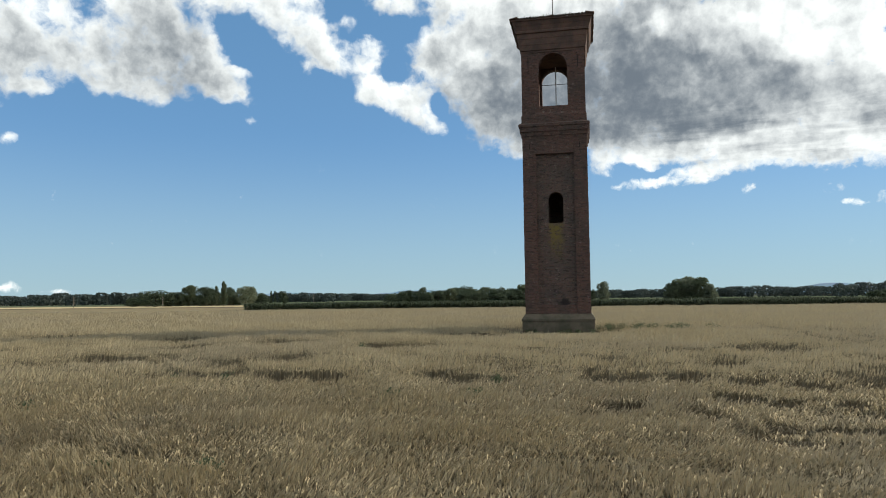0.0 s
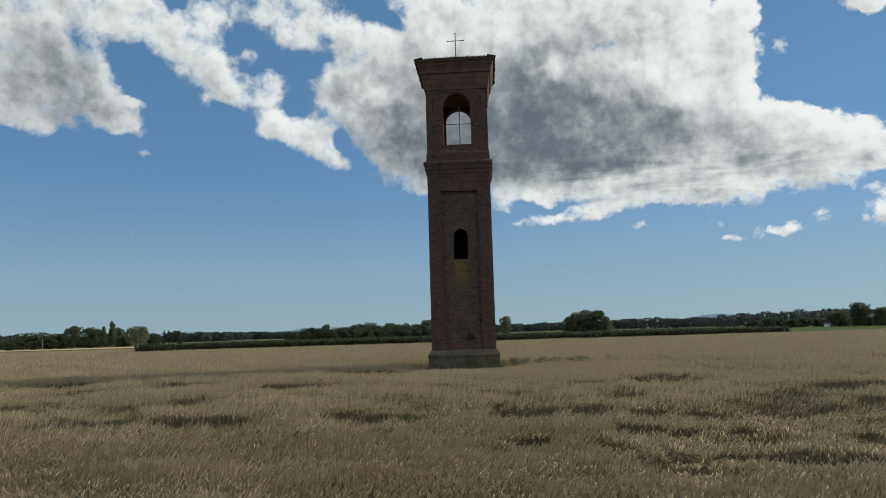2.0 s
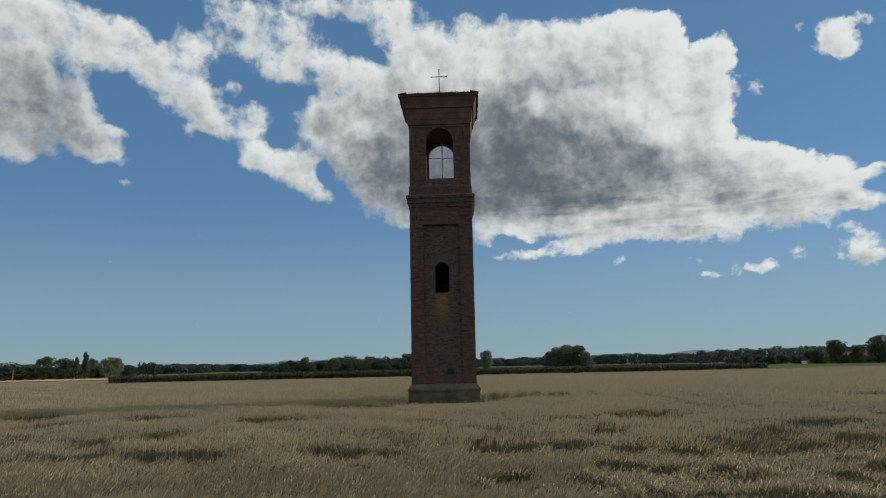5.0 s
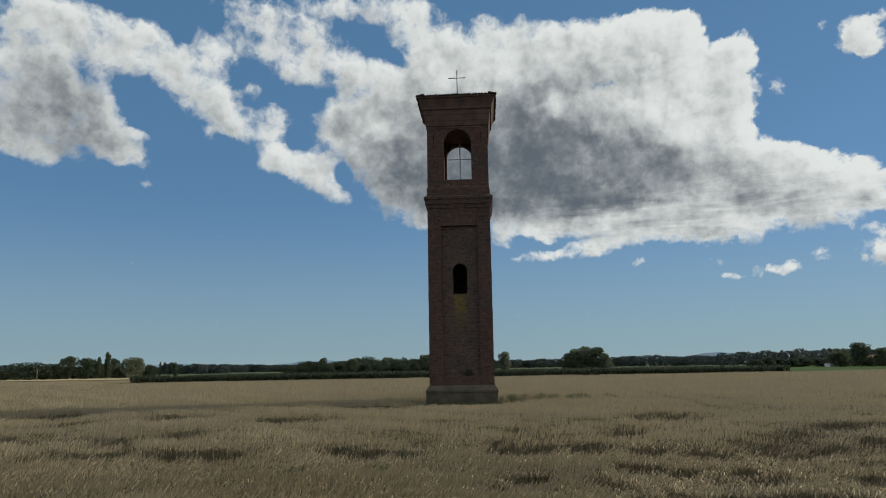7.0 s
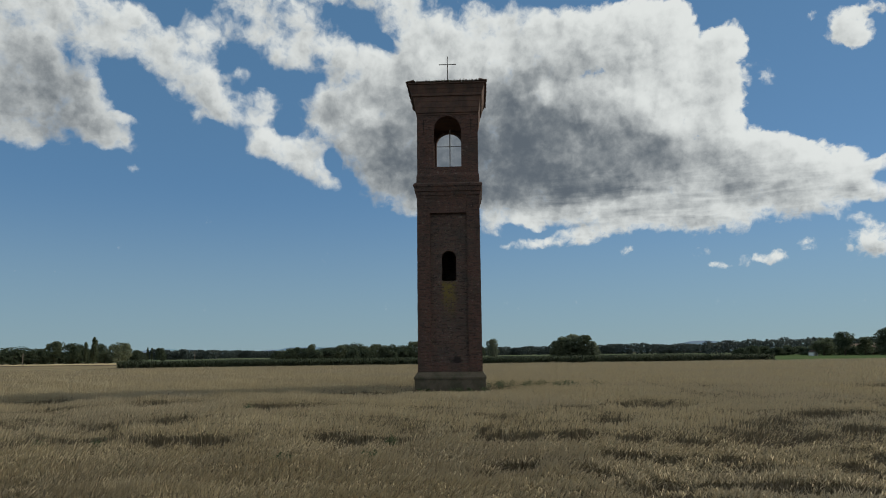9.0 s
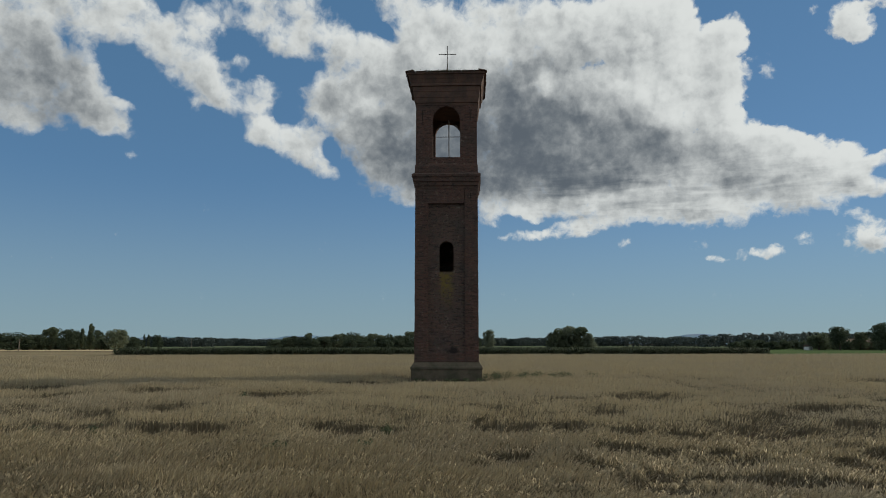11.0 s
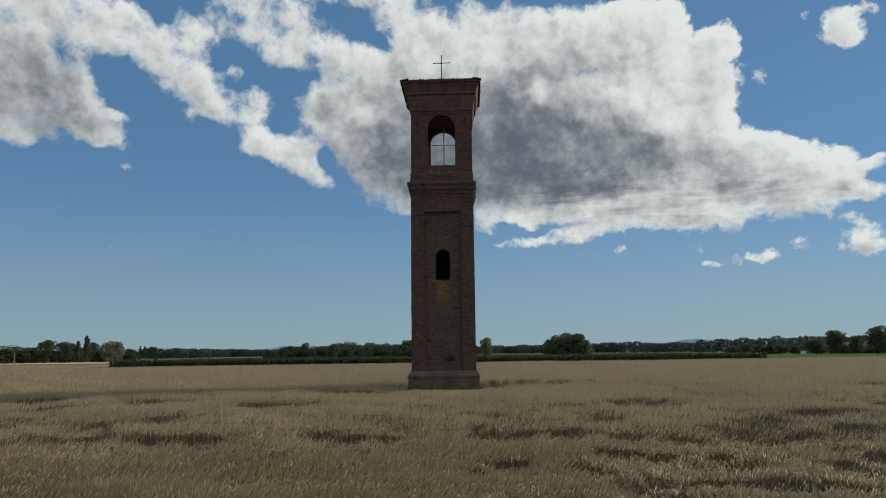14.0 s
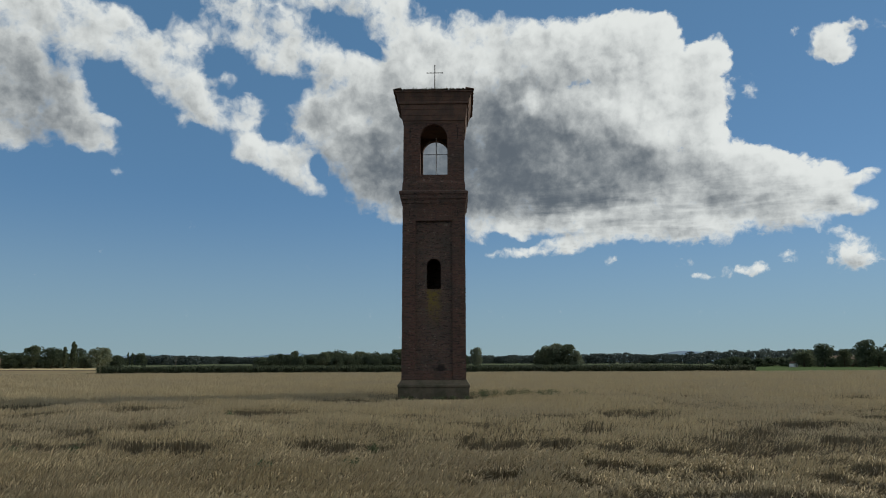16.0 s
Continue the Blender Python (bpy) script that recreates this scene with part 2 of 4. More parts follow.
def make_world():
    w = bpy.data.worlds.new("sky")
    scene.world = w
    w.use_nodes = True
    t = w.node_tree
    t.nodes.clear()
    n = Nodes(t)
    sky = n.add("ShaderNodeTexSky")
    sky.sky_type, sky.sun_disc = "NISHITA", False
    sky.sun_elevation, sky.sun_rotation = radians(SUN_HEIGHT), radians(SUN_AZIMUTH)
    sky.air_density, sky.dust_density, sky.ozone_density = 0.65, 0.0, 1.3
    ray = n.add("ShaderNodeTexCoord").outputs["Generated"]
    s = n.add("ShaderNodeSeparateXYZ", {0: ray})
    az = n.math("MULTIPLY", n.math("ARCTAN2", s.outputs[0], s.outputs[1]), 57.29578)
    el = n.math("MULTIPLY", n.math("ARCSINE", s.outputs[2]), 57.29578)
    place = n.add("ShaderNodeCombineXYZ", {0: az, 1: el}).outputs[0]
    group = cloud_field()

    def sample(at):
        node = t.nodes.new("ShaderNodeGroup")
        node.node_tree = group
        t.links.new(at, node.inputs[0])
        return node

    here, sunward = sample(place), sample(n.vec("ADD", place, (0.6, 0.6, 0)))
    density, form, dullness, crisp = (here.outputs[k] for k in range(4))
    cover = n.ramp(n.math("DIVIDE", density, n.math("MULTIPLY_ADD", crisp, -0.5, 0.9)), 0.0, 1.0)
    # lit where the cloud thins toward the sun, dim where it thickens
    relief = n.ramp(n.math("SUBTRACT", sunward.outputs[1], form), -0.4, 0.4, -0.32, 0.32, False)
    # long flat streaks along the base of the bank
    streak = n.math("SUBTRACT", n.noise(n.vec("MULTIPLY", place, (0.16, 1.0, 1.0)), 1.1, 5, 0.55, warp=0.4), 0.5)
    low = n.math("MULTIPLY", n.ramp(az, 4, 9), n.math("MULTIPLY", n.ramp(el, 8, 9.5), n.ramp(el, 12.5, 15.5, 1.0, 0.0)))
    dull = n.math("SUBTRACT", 1.0, n.math("EXPONENT", n.math("MULTIPLY", n.math("MAXIMUM", dullness, 0.0), -0.75)))
    soft = n.math("MULTIPLY", relief, n.math("MULTIPLY_ADD", dull, -0.5, 1.0))
    body = n.ramp(density, 0.2, 1.6, 0.0, 0.42)
    shade = n.math("ADD", n.math("ADD", 0.1, soft), n.math("MULTIPLY_ADD", dull, 1.06, body))
    shade = n.math("ADD", shade, n.math("MULTIPLY", streak, n.math("MULTIPLY", low, 1.2)))
    fold = n.math("SUBTRACT", n.noise(place, 1.5, 6, 0.6, warp=0.3), 0.5)
    shade = n.math("MULTIPLY_ADD", fold, 0.42, shade)
    cloud = n.mix(n.ramp(shade, -0.1, 1.45), (1.2, 1.17, 1.13), (0.175, 0.195, 0.225))
    blue = n.mix(0.42, n.scale(sky.outputs[0], 0.1), (0.205, 0.46, 0.82))      # thin summer haze evens the sky out
    blue = n.mix(n.ramp(el, -1, 14, 0.75, 0.0), blue, (0.38, 0.51, 0.565))      # and greys it toward the horizon
    colour = n.mix(n.math("MULTIPLY", cover, 0.97), blue, cloud)
    back = n.add("ShaderNodeBackground", {0: colour, 1: 1.0})
    out = n.add("ShaderNodeOutputWorld", {0: back.outputs[0]})


make_world()

# ---------------------------------------------------------------- materials


def material(name, rough=0.8, metal=0.0):
    """A material, its node shorthand, its shader and its object coordinates."""
    m = bpy.data.materials.new(name)
    m.use_nodes = True
    n = Nodes(m.node_tree)
    shader = m.node_tree.nodes["Principled BSDF"]
    shader.inputs["Roughness"].default_value = rough
    shader.inputs["Metallic"].default_value = metal
    shader.inputs["Specular IOR Level"].default_value = 0.25
    return m, n, shader, n.add("ShaderNodeTexCoord").outputs["Object"]


def finish(n, shader, colour, height=None, depth=0.02, strength=0.6):
    n.tree.links.new(colour, shader.inputs["Base Color"])
    if height is not None:
        b = n.add("ShaderNodeBump", {"Height": height, "Distance": depth, "Strength": strength})
        n.tree.links.new(b.outputs[0], shader.inputs["Normal"])


def brick_material(name, light, dark, mortar, grime, worn):
    m, n, sh, co = material(name, 0.92)
    s = n.add("ShaderNodeSeparateXYZ", {0: co})
    u = n.math("ADD", s.outputs[0], s.outputs[1])
    wall = n.add("ShaderNodeCombineXYZ", {0: u, 1: s.outputs[2]}).outputs[0]
    wob = n.scale(n.vec("SUBTRACT", n.noise(wall, 3.0, 2, out=1), (0.5, 0.5, 0.5)), 0.02)
    br = n.add("ShaderNodeTexBrick", {"Vector": n.vec("ADD", wall, wob), "Color1": (*light, 1), "Color2": (*dark, 1), "Mortar": (*mortar, 1),
                                      "Scale": 1.0, "Mortar Size": 0.009, "Mortar Smooth": 0.4, "Bias": -0.1,
                                      "Brick Width": 0.27, "Row Height": 0.072})
    blot = n.noise(co, 0.9, 6, 0.65)
    patch = n.noise(co, 3.6, 6, 0.68)
    speck = n.noise(n.vec("MULTIPLY", co, (1.0, 1.0, 1.7)), 7.5, 4, 0.7)
    c = n.mix(n.ramp(n.noise(co, 1.7, 4, 0.6), 0.4, 0.6, 0.2, 0.75), br.outputs[0], n.mix(speck, dark, light))
    c = n.mix(n.ramp(blot, 0.42, 0.68, 0.0, worn), c, grime)
    c = n.mix(n.ramp(patch, 0.57, 0.7, 0.0, 0.8), c, (0.035, 0.029, 0.026))
    c = n.mix(n.ramp(patch, 0.28, 0.42, 0.55, 0.0), c, (0.27, 0.225, 0.185))
    c = n.mix(n.ramp(speck, 0.64, 0.76, 0.0, 0.6), c, (0.3, 0.26, 0.22))
    # courses eaten away in short runs, pale lime showing here and there
    run = n.noise(n.vec("MULTIPLY", co, (1.0, 1.0, 3.2)), 4.2, 6, 0.72)
    c = n.mix(n.ramp(run, 0.52, 0.64, 0.0, 0.85), c, (0.028, 0.023, 0.021))
    c = n.mix(n.ramp(n.noise(n.vec("MULTIPLY", co, (1.0, 1.0, 2.4)), 6.0, 5, 0.75), 0.6, 0.72, 0.0, 0.55), c, (0.26, 0.225, 0.19))
    c = n.mix(0.4, c, n.noise(co, 26.0, 3, out=1), "OVERLAY")
    h = n.math("MULTIPLY_ADD", br.outputs[1], -0.8, n.math("MULTIPLY", n.noise(co, 9, 6, 0.7), 1.2))
    finish(n, sh, c, h, 0.03, 0.8)
    return m, n, sh, co, c


RED_BRICK = brick_material("red_brick", (0.145, 0.076, 0.055), (0.088, 0.053, 0.043), (0.12, 0.092, 0.077), (0.078, 0.06, 0.05), 0.75)[0]
GREY_BRICK, _n, _s, _co, _c = brick_material("weathered_grey_brick", (0.14, 0.085, 0.064), (0.085, 0.06, 0.05), (0.135, 0.112, 0.095), (0.088, 0.071, 0.06), 0.85)
# yellow lichen run below the opening
_x = _n.add("ShaderNodeSeparateXYZ", {0: _co})
_side = _n.ramp(_n.math("ABSOLUTE", _n.math("ADD", _x.outputs[0], _n.math("MULTIPLY_ADD", _n.noise(_co, 2.5, 4), 0.6, -0.3))), 0.2, 0.5, 1.0, 0.0)
_down = _n.math("MULTIPLY", _n.ramp(_x.outputs[2], 3.7, 5.6), _n.ramp(_x.outputs[2], 5.9, 6.05, 1.0, 0.0))
_run = _n.math("MULTIPLY", _n.math("MULTIPLY", _side, _down), _n.ramp(_n.noise(_co, 5, 5, 0.7), 0.35, 0.6, 0.1, 0.9))
_c = _n.mix(_n.math("MULTIPLY", _run, 0.95), _c, (0.2, 0.15, 0.035))
# hollow of broken brick near the foot, its darkness painted flat on the panel
_hole_shade = _n.vec("LENGTH", _n.vec("MULTIPLY", _n.vec("SUBTRACT", _n.vec("ADD", _co, _n.scale(_n.noise(_co, 4.5, 5, 0.7, out=1), 0.7)), (0.68, -1.05, 2.2)), (2.6, 0.3, 3.4)), out=1)
_n.tree.links.new(_n.mix(_n.ramp(_hole_shade, 0.3, 1.05, 0.85, 0.0), _c, (0.022, 0.018, 0.016)), _s.inputs["Base Color"])


def simple(name, a, b, scale=4.0, rough=0.85, bump=0.01, metal=0.0, fine=40.0, shine=0.25):
    m, n, sh, co = material(name, rough, metal)
    sh.inputs["Specular IOR Level"].default_value = shine
    c = n.mix(n.ramp(n.noise(co, scale, 6, 0.6), 0.35, 0.65), a, b)
    c = n.mix(0.25, c, n.noise(co, fine, 3, out=1), "OVERLAY")
    finish(n, sh, c, n.noise(co, fine, 4), bump)
    return m


def plant(name, dry, fresh, see_through=0.25, patchy=None, patch_scale=0.15):
    """Straw and leaves: each blade its own tone, some light passing through."""
    m, n, sh, co = material(name, 0.7)
    r = n.add("ShaderNodeNewGeometry").outputs["Random Per Island"]
    c = n.mix(r, dry, fresh)
    if patchy:
        c = n.mix(n.ramp(n.noise(co, patch_scale, 5, 0.6), 0.45, 0.62, 0.0, 0.7), c, patchy)
    n.tree.links.new(c, sh.inputs["Base Color"])
    sh.inputs["Specular IOR Level"].default_value = 0.15
    t = n.add("ShaderNodeBsdfTranslucent", {0: c})
    mixed = n.add("ShaderNodeMixShader", {0: see_through, 1: sh.outputs[0], 2: t.outputs[0]})
    n.tree.links.new(mixed.outputs[0], m.node_tree.nodes["Material Output"].inputs[0])
    return m


STONE = simple("mossy_plinth_render", (0.13, 0.105, 0.075), (0.075, 0.068, 0.045), 1.6, 0.95, 0.03)
CORNICE = simple("dark_corbel_brick", (0.14, 0.085, 0.062), (0.085, 0.058, 0.047), 1.4, 0.92, 0.03, fine=14)
LOOSE_BRICK, _n, _s, _co = material("single_brick", 0.92)
_r = _n.add("ShaderNodeObjectInfo").outputs["Random"]
_c = _n.mix(_n.ramp(_r, 0.0, 1.0, 0.0, 1.0, False), (0.055, 0.04, 0.035), (0.14, 0.085, 0.066))
finish(_n, _s, _n.mix(0.4, _c, _n.noise(_co, 22.0, 4, out=1), "OVERLAY"), _n.noise(_co, 40.0, 4), 0.01)
TILE = simple("old_clay_tile", (0.15, 0.085, 0.06), (0.085, 0.07, 0.05), 3.0, 0.9, 0.01)
IRON = simple("dark_iron", (0.03, 0.028, 0.027), (0.06, 0.04, 0.03), 12.0, 0.6, 0.002, 0.7)
GREY_PIPE = simple("pale_painted_post", (0.8, 0.81, 0.82), (0.68, 0.69, 0.7), 6.0, 0.6, 0.002)
WHEAT = plant("ripe_wheat", (0.475, 0.388, 0.235), (0.35, 0.288, 0.18), 0.3, (0.37, 0.31, 0.21), 0.12)
# dull dry stems, their colour darkened to stand in for shade inside the crop
SHADED_STEM = plant("dry_shaded_wheat_stem", (0.19, 0.16, 0.105), (0.11, 0.092, 0.063), 0.2)
STRAW = simple("far_straw", (0.22, 0.18, 0.11), (0.18, 0.15, 0.095), 0.15, 0.95, 0.05, fine=2, shine=0.0)
MAIZE = plant("maize_leaf", (0.035, 0.047, 0.025), (0.058, 0.07, 0.037), 0.3)
WEED = plant("weed_leaf", (0.075, 0.095, 0.05), (0.125, 0.135, 0.075), 0.3)
LEAF = plant("dark_green_leaf", (0.065, 0.085, 0.055), (0.095, 0.115, 0.07), 0.45)
PALE_LEAF = plant("pale_green_leaf", (0.15, 0.175, 0.115), (0.2, 0.22, 0.15), 0.5)
OLIVE_LEAF = plant("olive_green_leaf", (0.095, 0.115, 0.07), (0.135, 0.155, 0.09), 0.5)
# far foliage: green shifted toward blue in the colour to imitate haze
FAR_LEAF = plant("haze_tinted_leaf", (0.06, 0.078, 0.07), (0.085, 0.1, 0.09), 0.4)
BARK = simple("rough_bark", (0.09, 0.07, 0.05), (0.05, 0.04, 0.03), 6.0, 0.95, 0.03)
SOIL = simple("straw_littered_soil", (0.115, 0.086, 0.062), (0.07, 0.054, 0.042), 0.6, 0.97, 0.05, fine=9, shine=0.0)
STUBBLE = simple("pale_stubble", (0.5, 0.4, 0.24), (0.42, 0.34, 0.2), 0.2, 0.95, 0.03, fine=3, shine=0.0)
MEADOW = simple("green_meadow_grass", (0.075, 0.105, 0.045), (0.09, 0.12, 0.055), 0.1, 0.95, 0.03, fine=3, shine=0.0)
FAR_GREEN = simple("dull_green_farmland", (0.085, 0.105, 0.06), (0.12, 0.13, 0.085), 0.02, 0.95, 0.03, fine=1, shine=0.0)
# the haze of distance is put into the hills' blue base colour
HILL = simple("haze_coloured_hill", (0.18, 0.25, 0.33), (0.22, 0.29, 0.36), 0.002, 1.0, 0.0, fine=0.01, shine=0.0)
WHITE_WALL = simple("white_plaster", (0.75, 0.74, 0.7), (0.62, 0.6, 0.56), 1.0, 0.9, 0.01)
POLE_WOOD = simple("grey_timber", (0.2, 0.17, 0.14), (0.13, 0.11, 0.09), 5.0, 0.9, 0.01)

# ---------------------------------------------------------------- mesh helpers


def part(name, bm, mat, parent=None, label=""):
    """Links a bmesh as one mesh object, under a thing or a part if one is given."""
    me = bpy.data.meshes.new(name)
    bm.normal_update()
    bm.to_mesh(me)
    bm.free()
    me.materials.append(mat)
    ob = new(name, me)
    if parent:
        ob.parent = parent
    return tagged(ob, label)


def grid_mesh(name, verts, faces, mat):
    """One mesh object from arrays of vertices and equal-sided faces."""
    me = bpy.data.meshes.new(name)
    k = faces.shape[1]
    me.vertices.add(len(verts))
    me.vertices.foreach_set("co", verts.astype(np.float32).ravel())
    me.loops.add(faces.size)
    me.loops.foreach_set("vertex_index", faces.astype(np.int32).ravel())
    me.polygons.add(len(faces))
    me.polygons.foreach_set("loop_start", np.arange(0, faces.size, k, dtype=np.int32))
    me.materials.append(mat)
    me.update(calc_edges=True)
    return me


def box(bm, x0, x1, y0, y1, z0, z1, bevel=0.0):
    v = bmesh.ops.create_cube(bm, size=1.0, matrix=Matrix.LocRotScale(((x0 + x1) / 2, (y0 + y1) / 2, (z0 + z1) / 2), None, (x1 - x0, y1 - y0, z1 - z0)))["verts"]
    if bevel:
        bmesh.ops.bevel(bm, geom=list({e for q in v for e in q.link_edges}), offset=bevel, segments=2, affect="EDGES")


def prism(bm, outline, y0, y1):
    """A flat outline of (x, z) pushed from y0 to y1."""
    a = [bm.verts.new((x, y0, z)) for x, z in outline]
    b = [bm.verts.new((x, y1, z)) for x, z in outline]
    bm.faces.new(a)
    bm.faces.new(b[::-1])
    for i in range(len(a)):
        j = (i + 1) % len(a)
        bm.faces.new((a[j], a[i], b[i], b[j]))


def arch_wall(bm, half, z0, z1, opening, sill, spring, y0, y1, steps=14):
    """A wall with an arched opening that goes through it."""
    prism(bm, [(-half, z0), (half, z0), (half, sill), (-half, sill)], y0, y1)
    prism(bm, [(-half, sill), (-opening, sill), (-opening, spring), (-half, spring)], y0, y1)
    prism(bm, [(opening, sill), (half, sill), (half, spring), (opening, spring)], y0, y1)
    curve = [(opening * math.cos(a), spring + opening * math.sin(a)) for a in np.linspace(0, math.pi, steps)]
    mid = len(curve) // 2
    prism(bm, [(half, spring), (half, z1), (0.0, z1), (0.0, spring + opening)] + curve[:mid][::-1], y0, y1)
    prism(bm, [(-half, z1), (-half, spring)] + curve[mid:][::-1] + [(0.0, spring + opening), (0.0, z1)], y0, y1)


def tube(bm, a, b, r0, r1, sides=8):
    a, b = Vector(a), Vector(b)
    m = Matrix.Translation((a + b) / 2) @ (b - a).to_track_quat("Z", "Y").to_matrix().to_4x4()
    bmesh.ops.create_cone(bm, cap_ends=True, segments=sides, radius1=r0, radius2=r1, depth=(b - a).length, matrix=m)


def stack(bm, profile):
    """A square solid from (half width, height) pairs, bottom to top."""
    rings = [[bm.verts.new((sx * w, sy * w, z)) for sx, sy in ((-1, -1), (1, -1), (1, 1), (-1, 1))] for w, z in profile]
    for lo, hi in zip(rings, rings[1:]):
        for i in range(4):
            bm.faces.new((lo[i], lo[(i + 1) % 4], hi[(i + 1) % 4], hi[i]))
    bm.faces.new(rings[0][::-1])
    bm.faces.new(rings[-1])


def turned(bm, quarter):
    bmesh.ops.rotate(bm, verts=bm.verts, cent=(0, 0, 0), matrix=Matrix.Rotation(radians(90 * quarter), 3, "Z"))


def roughen(bm, cuts, amount, scale=1.6):
    """Uneven old masonry: cut the long edges and push the corners about a little."""
    for _ in range(cuts):
        long_edges = [e for e in bm.edges if e.calc_length() > 0.5]
        if not long_edges:
            break
        bmesh.ops.subdivide_edges(bm, edges=long_edges, cuts=1, use_grid_fill=True)
    for v in bm.verts:
        d = noise.noise_vector(v.co * scale)
        v.co += Vector((d.x, d.y, d.z * 0.4)) * amount


# ---------------------------------------------------------------- ground
def sheet(name, corners, z, mat, label, category):
    bm = bmesh.new()
    bm.faces.new([bm.verts.new((x, y, z)) for x, y in corners])
    return tagged(part(name, bm, mat), label, category, kind="structure")


sheet("ground", [(-5500, -5500), (5500, -5500), (5500, 5500), (-5500, 5500)], 0.0, SOIL, "dry brown soil littered with straw under the crop", "ground")
sheet("far_wheat_field", [(-400, 40), (-54, 104), (-60, 150), (-400, 150)], 0.5, STRAW, "brownish ripe cornfield running on beside the wheat", "field")
sheet("stubble_field", [(-400, 212), (-72, 212), (-80, 265), (-400, 272)], 0.03, STUBBLE, "pale strip of mown stubble before the copse", "field")
sheet("meadow", [(58, 128), (330, 132), (330, 330), (70, 330)], 0.03, MEADOW, "bright green mown meadow beyond the wheat", "field")
sheet("far_meadow", [(-330, 275), (330, 345), (900, 1400), (-900, 1400)], 0.02, FAR_GREEN, "flat green farmland reaching the distant woods", "field")


# ---------------------------------------------------------------- the bell tower
def bell_tower():
    t = tagged(new("bell_tower"), "tall weathered red brick bell tower standing alone in wheat", "bell tower")
    S, P, B = 1.66, 1.84, 1.61        # half widths of shaft, plinth and belfry

    bm = bmesh.new()
    stack(bm, [(P - 0.02, -0.1), (P - 0.02, 0.9), (P + 0.015, 0.92), (P + 0.015, 1.02), (P - 0.03, 1.07), (S + 0.06, 1.2), (S + 0.02, 1.27)])
    roughen(bm, 3, 0.02)
    part("plinth", bm, STONE, t, "mossy grey-brown plinth with a sloping top")

    # shaft: recessed field with an arched opening, framed by pilasters
    R = 0.15
    for side in range(4):
        bm = bmesh.new()
        y0, y1 = -S + R, -S + R + 0.5
        if side == 0:
            arch_wall(bm, 1.0, 1.7, 9.62, 0.375, 5.96, 7.2, y0, y1)
        else:
            box(bm, -1.0, 1.0, y0, y1, 1.7, 9.62)
        turned(bm, side)
        part("panel", bm, GREY_BRICK, t, "recessed field of grey weathered brick")
        for z0, z1 in ((1.25, 1.72), (9.58, 10.42)):
            bm = bmesh.new()
            box(bm, -0.99, 0.95, -S, y1, z0, z1)
            turned(bm, side)
            part("wall", bm, RED_BRICK, t)
    for side in range(4):
        bm = bmesh.new()
        stack(bm, [(0.345, 1.25), (0.345, 10.42)])
        bmesh.ops.translate(bm, verts=bm.verts, vec=(-S + 0.345, -S + 0.345, 0))
        roughen(bm, 5, 0.014, 2.2)
        turned(bm, side)
        part("pilaster", bm, RED_BRICK, t)
    bm = bmesh.new()
    box(bm, -1.2, 1.2, -1.2, 1.2, 1.3, 1.5)
    part("floor_slab", bm, STONE, t)

    # string course between shaft and belfry
    bm = bmesh.new()
    stack(bm, [(S + 0.01, 10.36), (S + 0.02, 10.5), (S + 0.06, 10.54), (S + 0.07, 10.72), (S + 0.12, 10.76), (S + 0.13, 10.98),
               (S + 0.17, 11.02), (S + 0.17, 11.14), (S + 0.09, 11.2), (S + 0.02, 11.24), (S + 0.02, 11.62), (B, 11.8)])
    roughen(bm, 4, 0.022, 2.0)
    part("string_course", bm, RED_BRICK, t, "stepped brick band between shaft and belfry")

    # belfry: four walls with tall round arches
    for side in range(4):
        bm = bmesh.new()
        arch_wall(bm, B - 0.45 if side % 2 else B, 11.79, 15.2, 0.735, 12.11, 14.2, -B, -B + 0.45)
        turned(bm, side)
        part("belfry_wall", bm, RED_BRICK, t, "belfry wall with an open round arch")
    for side in range(4):
        # flat corner strips, a little proud of the wall
        for x in (-1, 1):
            bm = bmesh.new()
            a, b = sorted((x * 1.06, x * (B + 0.02)))
            box(bm, a, b, -B - 0.03, -B + 0.05, 11.79, 15.0)
            turned(bm, side)
            part("corner_strip", bm, RED_BRICK, t)
    bm = bmesh.new()
    box(bm, -B + 0.44, B - 0.44, -B + 0.44, B - 0.44, 11.6, 12.05)
    part("belfry_floor", bm, STONE, t)

    # corbelled cornice
    bm = bmesh.new()
    prof = [(B - 0.05, 15.0), (B + 0.04, 15.0), (B + 0.04, 15.1), (B + 0.09, 15.12), (B + 0.13, 15.38), (B + 0.145, 15.4), (B + 0.18, 15.7), (B + 0.195, 15.72),
            (B + 0.22, 15.98), (B + 0.29, 16.0), (B + 0.3, 16.1), (B + 0.28, 16.12), (B + 0.36, 16.36), (B + 0.375, 16.38), (B + 0.44, 16.58), (B + 0.5, 16.6), (B + 0.5, 16.69)]
    stack(bm, prof)
    roughen(bm, 3, 0.018, 2.0)
    part("cornice", bm, CORNICE, t, "flared stepped brick cornice, dark with age")

    # low hipped roof of clay tiles
    bm = bmesh.new()
    stack(bm, [(B + 0.5, 16.69), (0.02, 17.25)])
    roof = part("roof", bm, TILE, t, "low hipped roof of old curved clay tiles")
    tile_mesh = None
    reach, rise = B + 0.56, 0.56 / (B + 0.5)
